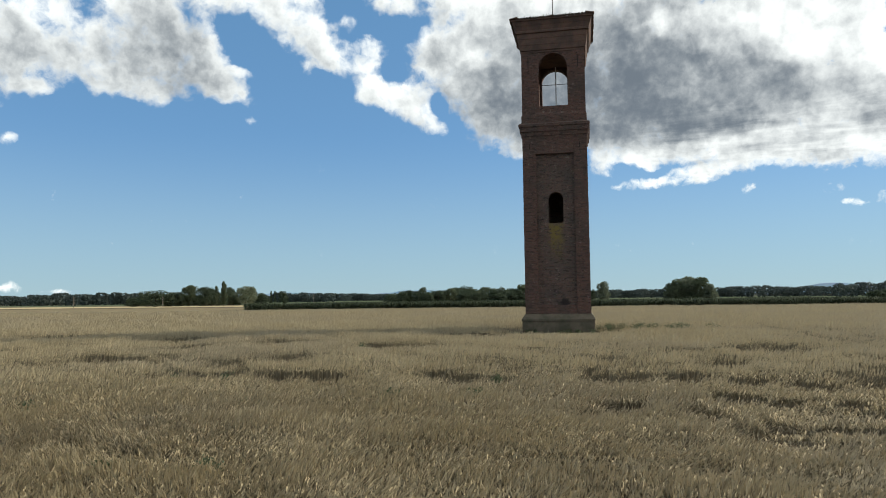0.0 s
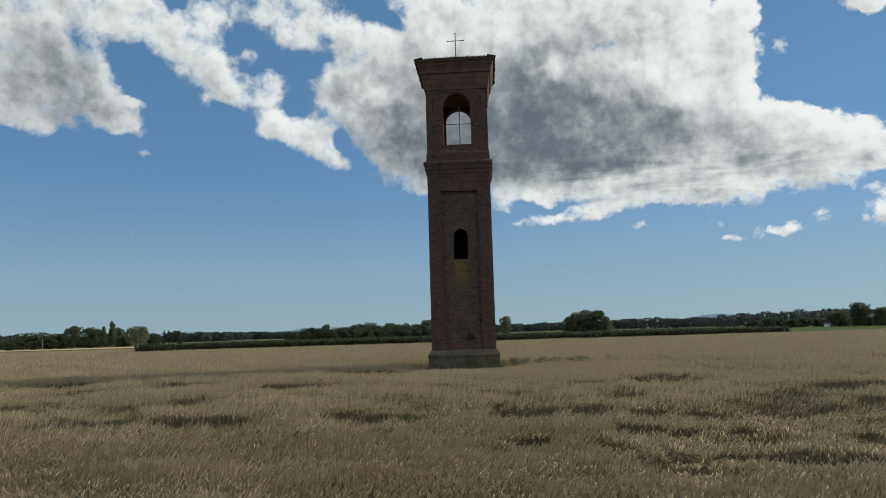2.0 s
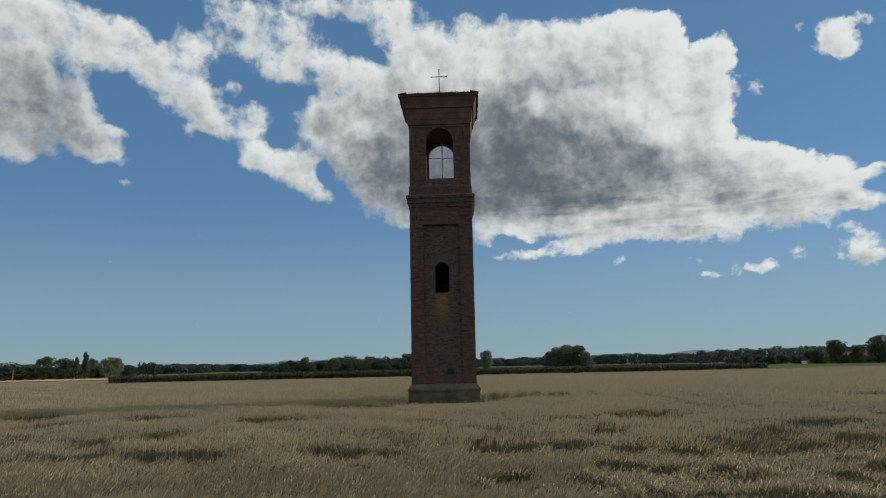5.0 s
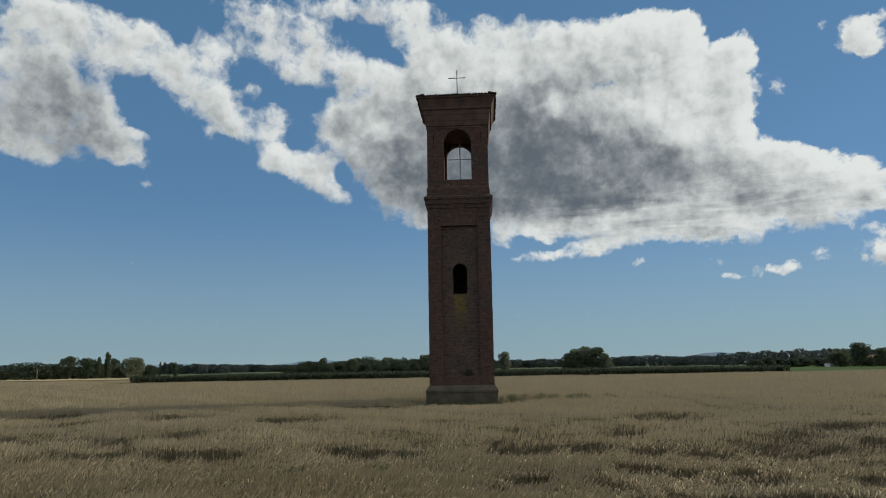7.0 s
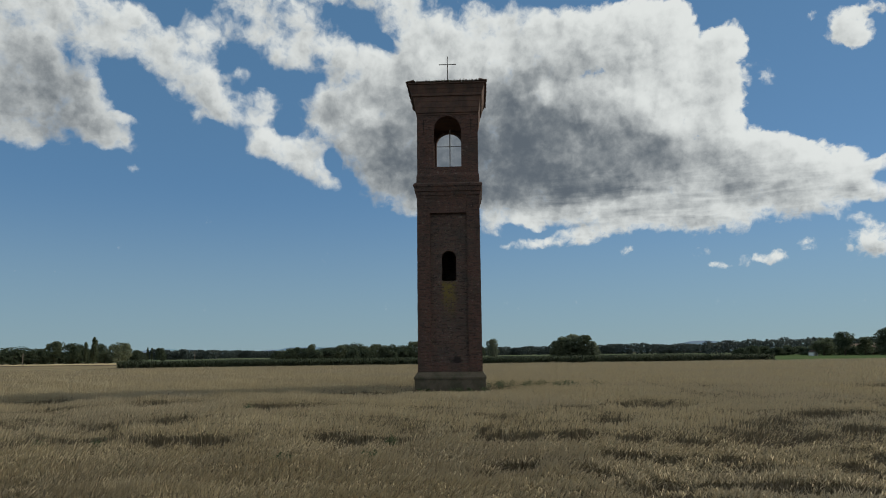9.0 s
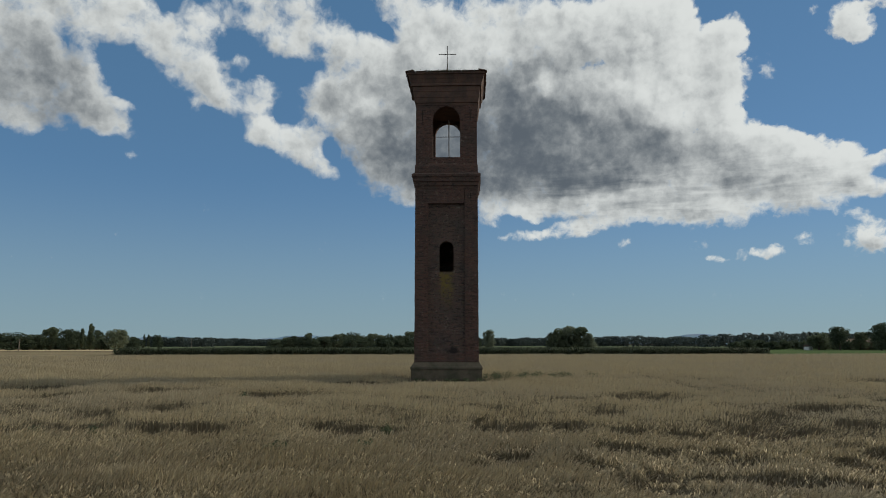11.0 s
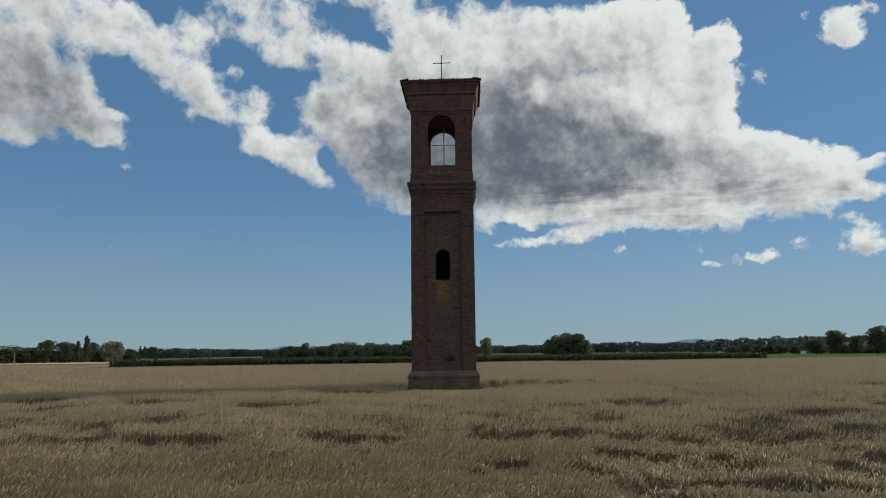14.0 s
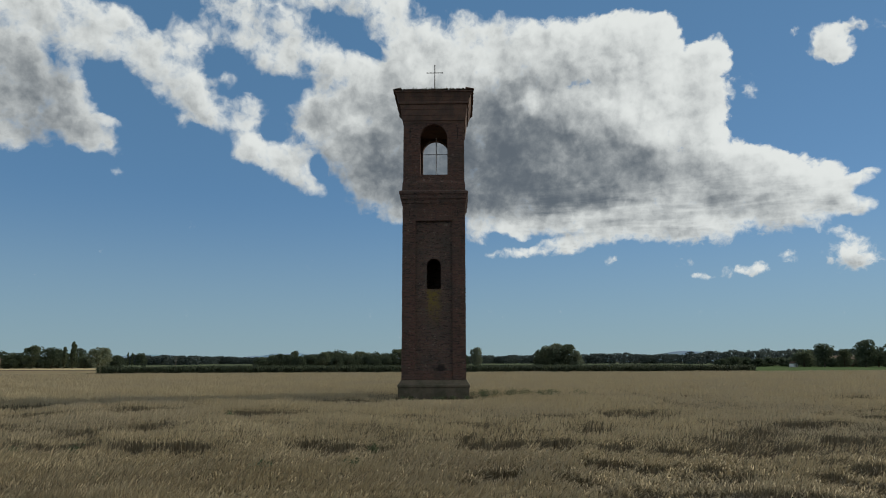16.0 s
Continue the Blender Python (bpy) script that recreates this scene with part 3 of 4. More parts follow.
    for side in range(4):
        for i in range(26):
            x = -reach + 0.09 + i * (2 * reach - 0.18) / 25
            for row in range(4):
                d = reach - row * 0.4          # distance of the tile's lower end from the middle
                if abs(x) > d - 0.05 or d < 0.3:
                    continue
                if tile_mesh is None:
                    bm = bmesh.new()
                    arcs = []
                    for y, r in ((0.0, 0.082), (0.46, 0.066)):
                        arcs.append([[bm.verts.new(((r - k) * math.cos(a), y, (r - k) * math.sin(a) * 0.85)) for a in np.linspace(0, math.pi, 7)] for k in (0, 0.018)])
                    for a, b in zip(arcs[0], arcs[1]):
                        for j in range(6):
                            bm.faces.new((a[j], a[j + 1], b[j + 1], b[j]))
                    for a in arcs:
                        for j in range(6):
                            bm.faces.new((a[0][j], a[0][j + 1], a[1][j + 1], a[1][j]))
                    bm.normal_update()
                    tile_mesh = bpy.data.meshes.new("tile")
                    bm.to_mesh(tile_mesh)
                    bm.free()
                    tile_mesh.materials.append(TILE)
                ob = new("tile", tile_mesh)
                ob.parent = roof
                z = 16.675 + (reach - d) * rise + random.uniform(0, 0.015)
                ob.matrix_basis = pose(0, 0, 0, 0, 0, 90 * side) @ pose(x + random.uniform(-0.015, 0.015), -d + random.uniform(-0.02, 0.03), z, math.degrees(math.atan(rise)), random.uniform(-4, 4), random.uniform(-4, 4))

    # wall irons
    for x in (-1.28, 1.28):
        for z, l, w in ((14.42, 0.62, B + 0.04), (9.98, 0.3, S + 0.015)):
            bm = bmesh.new()
            box(bm, x - 0.02, x + 0.02, -w - 0.02, -w + 0.02, z - l / 2, z + l / 2, 0.006)
            part("anchor_iron", bm, IRON, t, "dark iron wall anchor")
    bm = bmesh.new()
    tube(bm, (-B + 0.2, B - 0.25, 14.12), (B - 0.2, B - 0.25, 14.12), 0.018, 0.018)
    part("tie_rod", bm, IRON, t, "thin iron tie rod across the arch")
    bm = bmesh.new()
    tube(bm, (0.05, 1.0, 12.04), (0.05, 1.0, 15.05), 0.035, 0.035, 10)
    part("post", bm, GREY_PIPE, t, "slim grey post inside the belfry")
    bm = bmesh.new()
    tube(bm, (0, 0, 17.15), (0, 0, 19.02), 0.028, 0.022, 8)
    tube(bm, (-0.45, 0, 18.57), (0.45, 0, 18.57), 0.024, 0.024, 8)
    for x in (-0.45, 0.45):
        bmesh.ops.create_uvsphere(bm, u_segments=8, v_segments=6, radius=0.036, matrix=pose(x, 0, 18.57))
    bmesh.ops.create_uvsphere(bm, u_segments=8, v_segments=6, radius=0.036, matrix=pose(0, 0, 19.02))
    part("cross", bm, IRON, t, "plain dark iron cross on the roof")
    # grass that has seeded itself on the roof
    rng = np.random.default_rng(4)
    n = 260
    x = np.concatenate([rng.normal(-0.1, 0.5, 180), rng.uniform(-1.9, 1.9, 80)])
    y = -rng.uniform(1.55, 2.05, n)
    base = np.stack([x, y, 16.72 + (2.1 - np.abs(y)) * 0.27], 1)
    side, up = np.array([0.008, 0, 0]), np.stack([rng.normal(0, 0.03, n), rng.normal(0, 0.03, n), rng.uniform(0.06, 0.16, n)], 1)
    v = np.stack([base - side, base + side, base + up + side * 0.2, base + up - side * 0.2], 1).reshape(-1, 3)
    ob = new("roof_grass", grid_mesh("roof_grass", v, np.arange(4 * n).reshape(-1, 4), WEED))
    ob.parent = t
    tagged(ob, "dry grass tufts on the roof tiles", kind="stuff")
    # single bricks that stand a little proud of the worn front
    brick = None
    for k in range(290):
        if brick is None:
            bm = bmesh.new()
            box(bm, -0.125, 0.125, -0.05, 0.05, -0.029, 0.029, 0.006)
            brick = bpy.data.meshes.new("brick")
            bm.to_mesh(brick)
            bm.free()
            brick.materials.append(LOOSE_BRICK)
        course = random.randint(0, 125)
        z = 1.36 + course * 0.072
        if k < 150:
            x, face = random.choice((-1, 1)) * random.uniform(1.13, 1.5), -S
        elif k < 230:
            x, face = random.uniform(-0.8, 0.78), -S + R
            z = 1.9 + random.randint(0, 104) * 0.072
            if abs(x) < 0.52 and 5.8 < z < 7.75:
                continue
        else:
            x, face, z = random.choice((-1, 1)) * random.uniform(0.9, 1.45), -B - (0.03 if abs(x) > 1.06 else 0), 11.9 + random.randint(0, 40) * 0.072
            face = -B - 0.03 if abs(x) > 1.2 else -B
            if 0.93 < abs(x) < 1.2:
                continue
        ob = new("brick", brick)
        ob.parent = t
        ob.matrix_basis = pose(x, face + 0.05 - random.uniform(0.006, 0.02), z, random.uniform(-1, 1), random.uniform(-1.5, 1.5), random.uniform(-1.5, 1.5))
    t.matrix_basis = pose(0, 36.15 + S, 0, 0, 0, -2.0)
    return t


bell_tower()


# ---------------------------------------------------------------- trees
def blades(centres, size, rng, flat=0.0):
    """Small four-cornered leaves, turned at random, round the given centres."""
    n = len(centres)
    a = rng.normal(size=(n, 3))
    a[:, 2] *= 1 - flat
    a /= np.linalg.norm(a, axis=1)[:, None]
    b = np.cross(a, rng.normal(size=(n, 3)))
    b /= np.linalg.norm(b, axis=1)[:, None]
    s = size * rng.uniform(0.6, 1.4, (n, 1))
    v = np.stack([centres - a * s, centres + b * s * 0.55, centres + a * s, centres - b * s * 0.55], 1).reshape(-1, 3)
    return v, np.arange(4 * n).reshape(-1, 4)


def crown_points(shape, rng, count):
    """Leaf places in a crown one unit high and wide: clumps in an uneven outline."""
    if shape == "poplar":
        c = [(rng.normal(0, 0.09), rng.normal(0, 0.09), z) for z in rng.uniform(0.1, 0.97, 60)]
        c = np.array([(x * (1.25 - 0.9 * z), y * (1.25 - 0.9 * z), z) for x, y, z in c])
        r = np.full(len(c), 0.075)
    else:
        # limbs end in rounded lobes: large ones inside, smaller ones breaking the outline
        low, mid = (0.04, 0.36) if shape == "bush" else (0.1, 0.5)
        c, r = [], []
        for k in range(70):
            u, h = rng.uniform(0, 2 * np.pi), rng.uniform(low, 0.9)
            w = 0.4 * max(0.12, 1 - abs((h - mid) / (0.54 if h > mid else 0.66)) ** 2.4) ** 0.5
            out = w * (rng.uniform(0.2, 0.75) if k < 26 else rng.uniform(0.75, 1.05))
            c.append((out * np.cos(u), out * np.sin(u), h))
            r.append(rng.uniform(0.13, 0.19) if k < 26 else rng.uniform(0.05, 0.1))
        c, r = np.array(c), np.array(r)
    pick = rng.choice(len(c), count, p=r ** 2 / np.sum(r ** 2))
    d = rng.normal(size=(count, 3))
    d /= np.linalg.norm(d, axis=1)[:, None]
    return c[pick] + d * (r[pick] * rng.uniform(0.6, 1.0, count) ** 0.5)[:, None] * np.array([1, 1, 0.85])


TREE_MESHES = {}


def tree(name, shape, az, dist, el, width_deg, mat, label, category="tree", seed=0):
    """A tree seen in that direction, its top that many degrees above the eye."""
    rng = np.random.default_rng(seed + 11)
    height = EYE_HEIGHT + dist * math.tan(radians(el))
    width = max(1.0, 2 * dist * math.tan(radians(width_deg / 2)))
    key = (shape, seed % 4, mat.name)
    if key not in TREE_MESHES:
        r = np.random.default_rng(seed % 4 + 3)
        v, f = blades(crown_points(shape, r, 3600), 0.036 if shape == "bush" else 0.033, r)
        crown = grid_mesh("crown", v, f, mat)
        bm = bmesh.new()
        tube(bm, (0, 0, -0.02), (0.01, 0, 0.35), 0.035, 0.024, 7)
        tube(bm, (0.01, 0, 0.34), (0.0, 0.01, 0.85), 0.024, 0.006, 6)
        for k in range(6):
            a, z = k * 1.9 + seed, 0.25 + 0.08 * k
            tube(bm, (0, 0, z), (0.26 * math.cos(a) * (1 - z * 0.6), 0.26 * math.sin(a) * (1 - z * 0.6), z + 0.2), 0.014, 0.004, 5)
        me = bpy.data.meshes.new("trunk")
        bm.to_mesh(me)
        bm.free()
        me.materials.append(BARK)
        TREE_MESHES[key] = (crown, me)
    crown, trunk = TREE_MESHES[key]
    t = tagged(new(name), label, category)
    for part_name, me in (("trunk", trunk), ("crown", crown)):
        ob = new(part_name, me)
        ob.parent = t
    a = radians(az)
    spread = width * (2.3 if shape == "poplar" else 1.2)
    t.matrix_basis = Matrix.LocRotScale((dist * math.sin(a), dist * math.cos(a), 0), Euler((0, 0, rng.uniform(0, 6.28))), (spread, spread, height))
    return t


DARK, PALE, OLIVE = LEAF, PALE_LEAF, OLIVE_LEAF
L_ROUND, L_PALE, L_OLIVE, L_POPLAR = ("broad dark green tree at the edge of the fields", "tall pale green willow-like tree among darker ones",
                                      "rounded olive green tree in a farm copse", "slender dark poplar rising above the copse")
for i, (az, d, el, w, kind) in enumerate([
        (-32.0, 290, 0.83, 2.7, "d"), (-30.6, 300, 0.7, 1.3, "d"), (-29.6, 290, 1.16, 1.5, "o"), (-28.4, 285, 1.03, 1.5, "d"), (-27.95, 300, 0.95, 1.2, "d"),
        (-27.62, 290, 1.1, 0.35, "c"), (-27.06, 285, 1.42, 0.6, "c"), (-26.6, 295, 1.0, 0.8, "d"), (-26.3, 280, 0.62, 0.9, "o"), (-25.4, 275, 1.12, 1.6, "p"), (-25.0, 280, 0.95, 1.0, "p"),
        (-24.2, 300, 0.52, 0.9, "d"), (-23.45, 330, 0.72, 0.22, "c"), (-23.15, 330, 0.68, 0.2, "c"), (-22.5, 330, 0.66, 0.8, "d")]):
    shape, mat, lab = {"d": ("round", DARK, L_ROUND), "o": ("round", OLIVE, L_OLIVE), "p": ("round", PALE, L_PALE), "c": ("poplar", OLIVE, L_POPLAR)}[kind]
    tagged(tree("tree" if kind != "c" else "poplar", shape, az, d, el, w, mat, lab, seed=i), group="farm copse")
for i, (az, el, w, kind) in enumerate([
        (-13.6, 0.42, 1.0, "o"), (-12.8, 0.6, 1.2, "o"), (-11.9, 0.55, 1.1, "d"), (-11.3, 0.86, 0.8, "o"), (-10.5, 0.6, 1.2, "d"), (-9.7, 0.62, 1.1, "d"), (-9.0, 0.76, 1.2, "o"),
        (-8.4, 0.82, 0.8, "d"), (-7.75, 0.99, 1.4, "d"), (-6.9, 0.72, 1.0, "o"), (-6.1, 0.82, 1.2, "o"), (-5.4, 0.72, 1.0, "p"), (-4.7, 0.84, 1.1, "d"), (-4.0, 0.74, 1.0, "d"),
        (-3.0, 1.0, 1.6, "o"), (-2.0, 0.95, 1.1, "d"), (-0.8, 0.8, 1.3, "d"), (0.6, 0.7, 1.2, "o")]):
    shape, mat, lab = {"d": ("round", DARK, L_ROUND), "o": ("round", OLIVE, L_OLIVE), "p": ("round", PALE, L_PALE)}[kind]
    tagged(tree("tree", shape, az, 265 + (i % 3) * 10, el, w, mat, lab, seed=i + 20), group="grove behind the tower")
for i, az in enumerate(np.arange(-13.9, 1.4, 0.75)):
    tagged(tree("hedge_shrub", "bush", az + 0.2 * (i % 2), 258 + (i % 4) * 4, 0.38 + 0.12 * ((i * 7) % 3), 1.15, DARK, "dense dark green shrub filling the foot of the grove", "shrub", i), group="grove undergrowth")
for i, az in enumerate(np.arange(-33.5, -23.5, 0.85)):
    tagged(tree("hedge_shrub", "bush", az, 300 + (i % 3) * 5, 0.3 + 0.14 * ((i * 5) % 3), 1.3, DARK, "dense dark green shrub under the copse trees", "shrub", i), group="copse undergrowth")
tree("tree", "round", 3.36, 245, 1.12, 1.05, PALE, "lone pale grey-green upright tree in the fields", seed=3)
tree("shrub", "bush", 2.55, 250, 0.55, 0.5, DARK, "small dark shrub beside the lone tree", "shrub", 1)
for i, (az, el, w, d) in enumerate([(8.9, 1.28, 1.7, 240), (9.75, 1.48, 2.0, 243), (10.75, 1.32, 1.9, 240), (11.35, 0.8, 1.2, 238), (8.45, 0.7, 1.0, 238)]):
    tagged(tree("bushy_tree", "bush", az, d, el, w, PALE if i % 2 else OLIVE, "spreading grey-green tree clump leafy down to the ground", seed=i), group="round clump of trees")
for i, (az, el, w, kind, d) in enumerate([(27.8, 0.84, 1.7, "p", 285), (29.1, 1.27, 1.4, "d", 280), (30.35, 0.82, 1.0, "o", 285), (31.6, 1.43, 1.5, "d", 280), (32.4, 1.0, 1.2, "d", 290),
                                          (33.4, 1.25, 1.5, "d", 282), (34.6, 1.1, 1.5, "o", 285), (36.0, 1.2, 1.6, "d", 285)]):
    shape, mat, lab = {"d": ("round", DARK, L_ROUND), "o": ("round", OLIVE, L_OLIVE), "p": ("round", OLIVE, L_OLIVE)}[kind]
    tagged(tree("tree", shape, az, d, el, w, mat, lab, seed=i + 60), group="trees round the farmhouse")
for i, az in enumerate(np.arange(22.3, 37, 0.8)):
    tagged(tree("hedge_shrub", "bush", az, 300 + (i % 3) * 5, 0.2 + 0.08 * ((i * 5) % 3), 1.3, DARK, "dense dark green shrub in a long hedge", "shrub", i), group="farmhouse hedge")


def wood_edge(name, spans, label, seed, mat, leaf=0.85):
    """A far line of woodland: crowns of many leaves side by side, given by direction, distance and height."""
    rng = np.random.default_rng(seed)
    pts = []
    for az0, az1, dist, e0, e1 in spans:
        step = math.degrees(4.0 / dist)
        for az in np.arange(az0, az1, step):
            k = (az - az0) / (az1 - az0)
            d = dist + rng.uniform(-15, 15)
            h = EYE_HEIGHT + d * math.tan(radians(e0 + (e1 - e0) * k)) * rng.uniform(0.78, 1.1)
            w = rng.uniform(4.0, 7.0)
            m = 290
            u, z = rng.uniform(0, 2 * np.pi, m), rng.uniform(0.02, 1.0, m) ** 0.8
            r = w * np.sqrt(np.clip(1 - np.abs((z - 0.45) / 0.6) ** 2.4, 0.02, 1)) * rng.uniform(0.5, 1, m)
            a = radians(az)
            pts.append(np.stack([d * math.sin(a) + r * np.cos(u), d * math.cos(a) + r * np.sin(u), z * h], 1))
    v, f = blades(np.concatenate(pts), leaf, rng)
    return tagged(new(name, grid_mesh(name, v, f, mat)), label, "woodland", kind="stuff")


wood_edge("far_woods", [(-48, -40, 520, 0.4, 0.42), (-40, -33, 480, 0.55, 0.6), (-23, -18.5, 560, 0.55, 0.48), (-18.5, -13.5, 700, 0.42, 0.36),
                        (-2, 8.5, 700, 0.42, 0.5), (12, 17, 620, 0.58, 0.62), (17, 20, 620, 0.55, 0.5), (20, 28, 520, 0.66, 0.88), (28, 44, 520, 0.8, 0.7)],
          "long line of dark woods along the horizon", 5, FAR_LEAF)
wood_edge("distant_hedges", [(-20, -13, 900, 0.16, 0.2), (0, 13, 900, 0.3, 0.3), (-50, -20, 800, 0.28, 0.25)], "distant hedgerows between fields, leaves tinted for haze", 6, FAR_LEAF, 1.5)


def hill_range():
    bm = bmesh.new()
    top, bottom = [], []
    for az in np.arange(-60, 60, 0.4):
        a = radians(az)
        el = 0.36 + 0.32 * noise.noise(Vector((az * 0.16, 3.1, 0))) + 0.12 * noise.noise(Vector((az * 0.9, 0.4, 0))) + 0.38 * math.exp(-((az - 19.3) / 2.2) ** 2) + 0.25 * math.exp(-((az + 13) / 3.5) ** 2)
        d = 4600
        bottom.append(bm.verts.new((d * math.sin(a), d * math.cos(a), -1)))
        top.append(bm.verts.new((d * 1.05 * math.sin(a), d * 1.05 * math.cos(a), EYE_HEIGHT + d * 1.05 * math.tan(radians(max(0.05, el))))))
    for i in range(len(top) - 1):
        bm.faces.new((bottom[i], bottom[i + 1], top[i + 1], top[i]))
    return tagged(part("hills_backdrop", bm, HILL), "low hills coloured blue for distance haze", "hills", kind="structure")


hill_range()

# ---------------------------------------------------------------- the wheat
WAVES = [(random.uniform(0.5, 1.6), random.uniform(0, 6.28), random.uniform(0, 6.28)) for _ in range(7)]
# middle and half width of patches where the crop lies flat
LODGED = [(-8.2, 16.0, 0.65), (-8.5, 18.7, 0.61), (-4.9, 15.6, 0.57), (-6.3, 15.6, 0.38), (-2.3, 15.8, 0.51), (-1.2, 15.7, 0.41), (-13.1, 24.8, 0.57),
          (-7.9, 20.2, 0.53), (-4.0, 33.6, 1.36), (1.0, 16.1, 0.55), (2.4, 16.2, 0.39), (3.7, 15.7, 0.53), (5.0, 15.5, 0.60)]
LODGED += [(6.0, 14.8, 0.70), (8.5, 19.3, 0.75), (5.9, 10.3, 0.50), (2.7, 9.9, 0.48), (2.3, 11.2, 0.38), (3.6, 11.1, 0.38), (20.2, 35.7, 1.16), (13.9, 23.6, 0.86),
           (3.7, 19.5, 0.51), (0.8, 12.0, 0.33), (6.9, 14.4, 0.47), (-13.4, 19.8, 0.96), (-24.2, 32.1, 1.57), (-11.3, 19.4, 0.63), (8.4, 16.3, 0.66)]
LODGED += [(4.6, 10.6, 0.55), (6.6, 11.6, 0.6), (7.6, 12.8, 0.55), (5.2, 12.6, 0.45), (7.6, 17.6, 0.7), (9.8, 17.2, 0.7), (9.2, 14.6, 0.6), (3.0, 13.3, 0.45), (10.6, 20.6, 0.8), (4.5, 12.6, 1.0), (7.5, 16.2, 1.3), (3.1, 10.3, 0.7), (8.3, 13.2, 1.0), (5.6, 9.4, 0.8), (10.4, 17.6, 1.2), (-6.0, 25.5, 0.8), (-10.5, 27.5, 0.9), (-16.0, 29.0, 1.0), (6.5, 24.5, 0.8)]


def sway(x, y, scale, which):
    """A smooth field of about -1 to 1."""
    s = 0
    for k, (f, a, ph) in enumerate(WAVES):
        s = s + np.sin((x * math.cos(a + which) * 0.8 + y * math.sin(a + which)) * f / scale + ph * (which + 1) + 1.3 * np.sin(y * 0.21 + k))
    return s / 4.0


TRACK_X, TRACK_Y, TRACK_SLOPE = 12.7, 55.0, 0.118


def crop_height(x, y):
    """Height of the crop, sinking slowly away from the eye and rising again in steps where the next swathe still stands."""
    dip = np.zeros_like(x)
    ragged_x = 0.4 * sway(x, y, 0.6, 3.0) + 0.12 * sway(x, y, 0.15, 13.0)
    ragged_y = 0.35 * sway(x, y, 0.5, 6.0) + 0.15 * sway(x, y, 0.14, 14.0)
    for cx, cy, r in LODGED:
        near = np.nonzero((np.abs(x - cx) < r * 3 + 1.5) & (np.abs(y - cy + 4) < 9 + 0.12 * cy))[0]
        wide = np.exp(-((x[near] - cx + ragged_x[near]) / (r * 1.45)) ** 4)
        before = cy - y[near] + ragged_y[near]
        long = 1.5 + 0.7 * r + 0.08 * cy
        dip[near] = np.maximum(dip[near], wide * np.where(before > 0, np.clip(1 - before / long, 0, 1), 0) ** 1.1)
    run = y * 0.36 + 0.9 * sway(x * 0.8, y * 0.5, 1.4, 0.0) + 0.5 * sway(x, y, 0.35, 7.0)
    step = np.mod(run, 1.0) ** 2.6
    wild = np.exp(-((y - 18.0 - 0.15 * x) / 7.5) ** 2) * np.clip(0.45 + 0.75 * sway(x * 0.8, y * 0.8, 1.5, 4.0), 0.0, 1) + 0.2 * np.clip(sway(x * 0.6, y, 3.0, 8.0), 0, 1) * (y > 20)
    wild = wild + 0.5 * np.exp(-((x - 6.5) / 5.0) ** 2 - ((y - 12.5) / 4.5) ** 2)
    dip = np.maximum(dip, 0.9 * step * np.minimum(wild, 1))
    dip = dip * np.clip(0.85 + 0.34 * sway(x, y, 0.13, 15.0) + 0.25 * sway(x, y, 0.3, 16.0), 0.15, 1.0)
    h = 0.63 + 0.035 * sway(x, y, 5.0, 1.0) + 0.06 * sway(x * 0.7, y * 1.2, 0.5, 5.0) + 0.07 * sway(x, y * 0.8, 0.17, 12.0)
    # a pair of wheel tracks running out through the crop
    for off in (0.0, 1.8):
        dip = np.maximum(dip, 0.75 * np.exp(-((x - TRACK_X - off - (y - TRACK_Y) * TRACK_SLOPE - 0.3 * np.sin(y * 0.09)) / 0.22) ** 2) * (y > 26))
    near_tower = np.exp(-(x / 3.2) ** 4 - ((y - 36.5) / 4.5) ** 4)
    return h * (1 - 0.9 * dip) * (1 - 0.45 * near_tower), dip


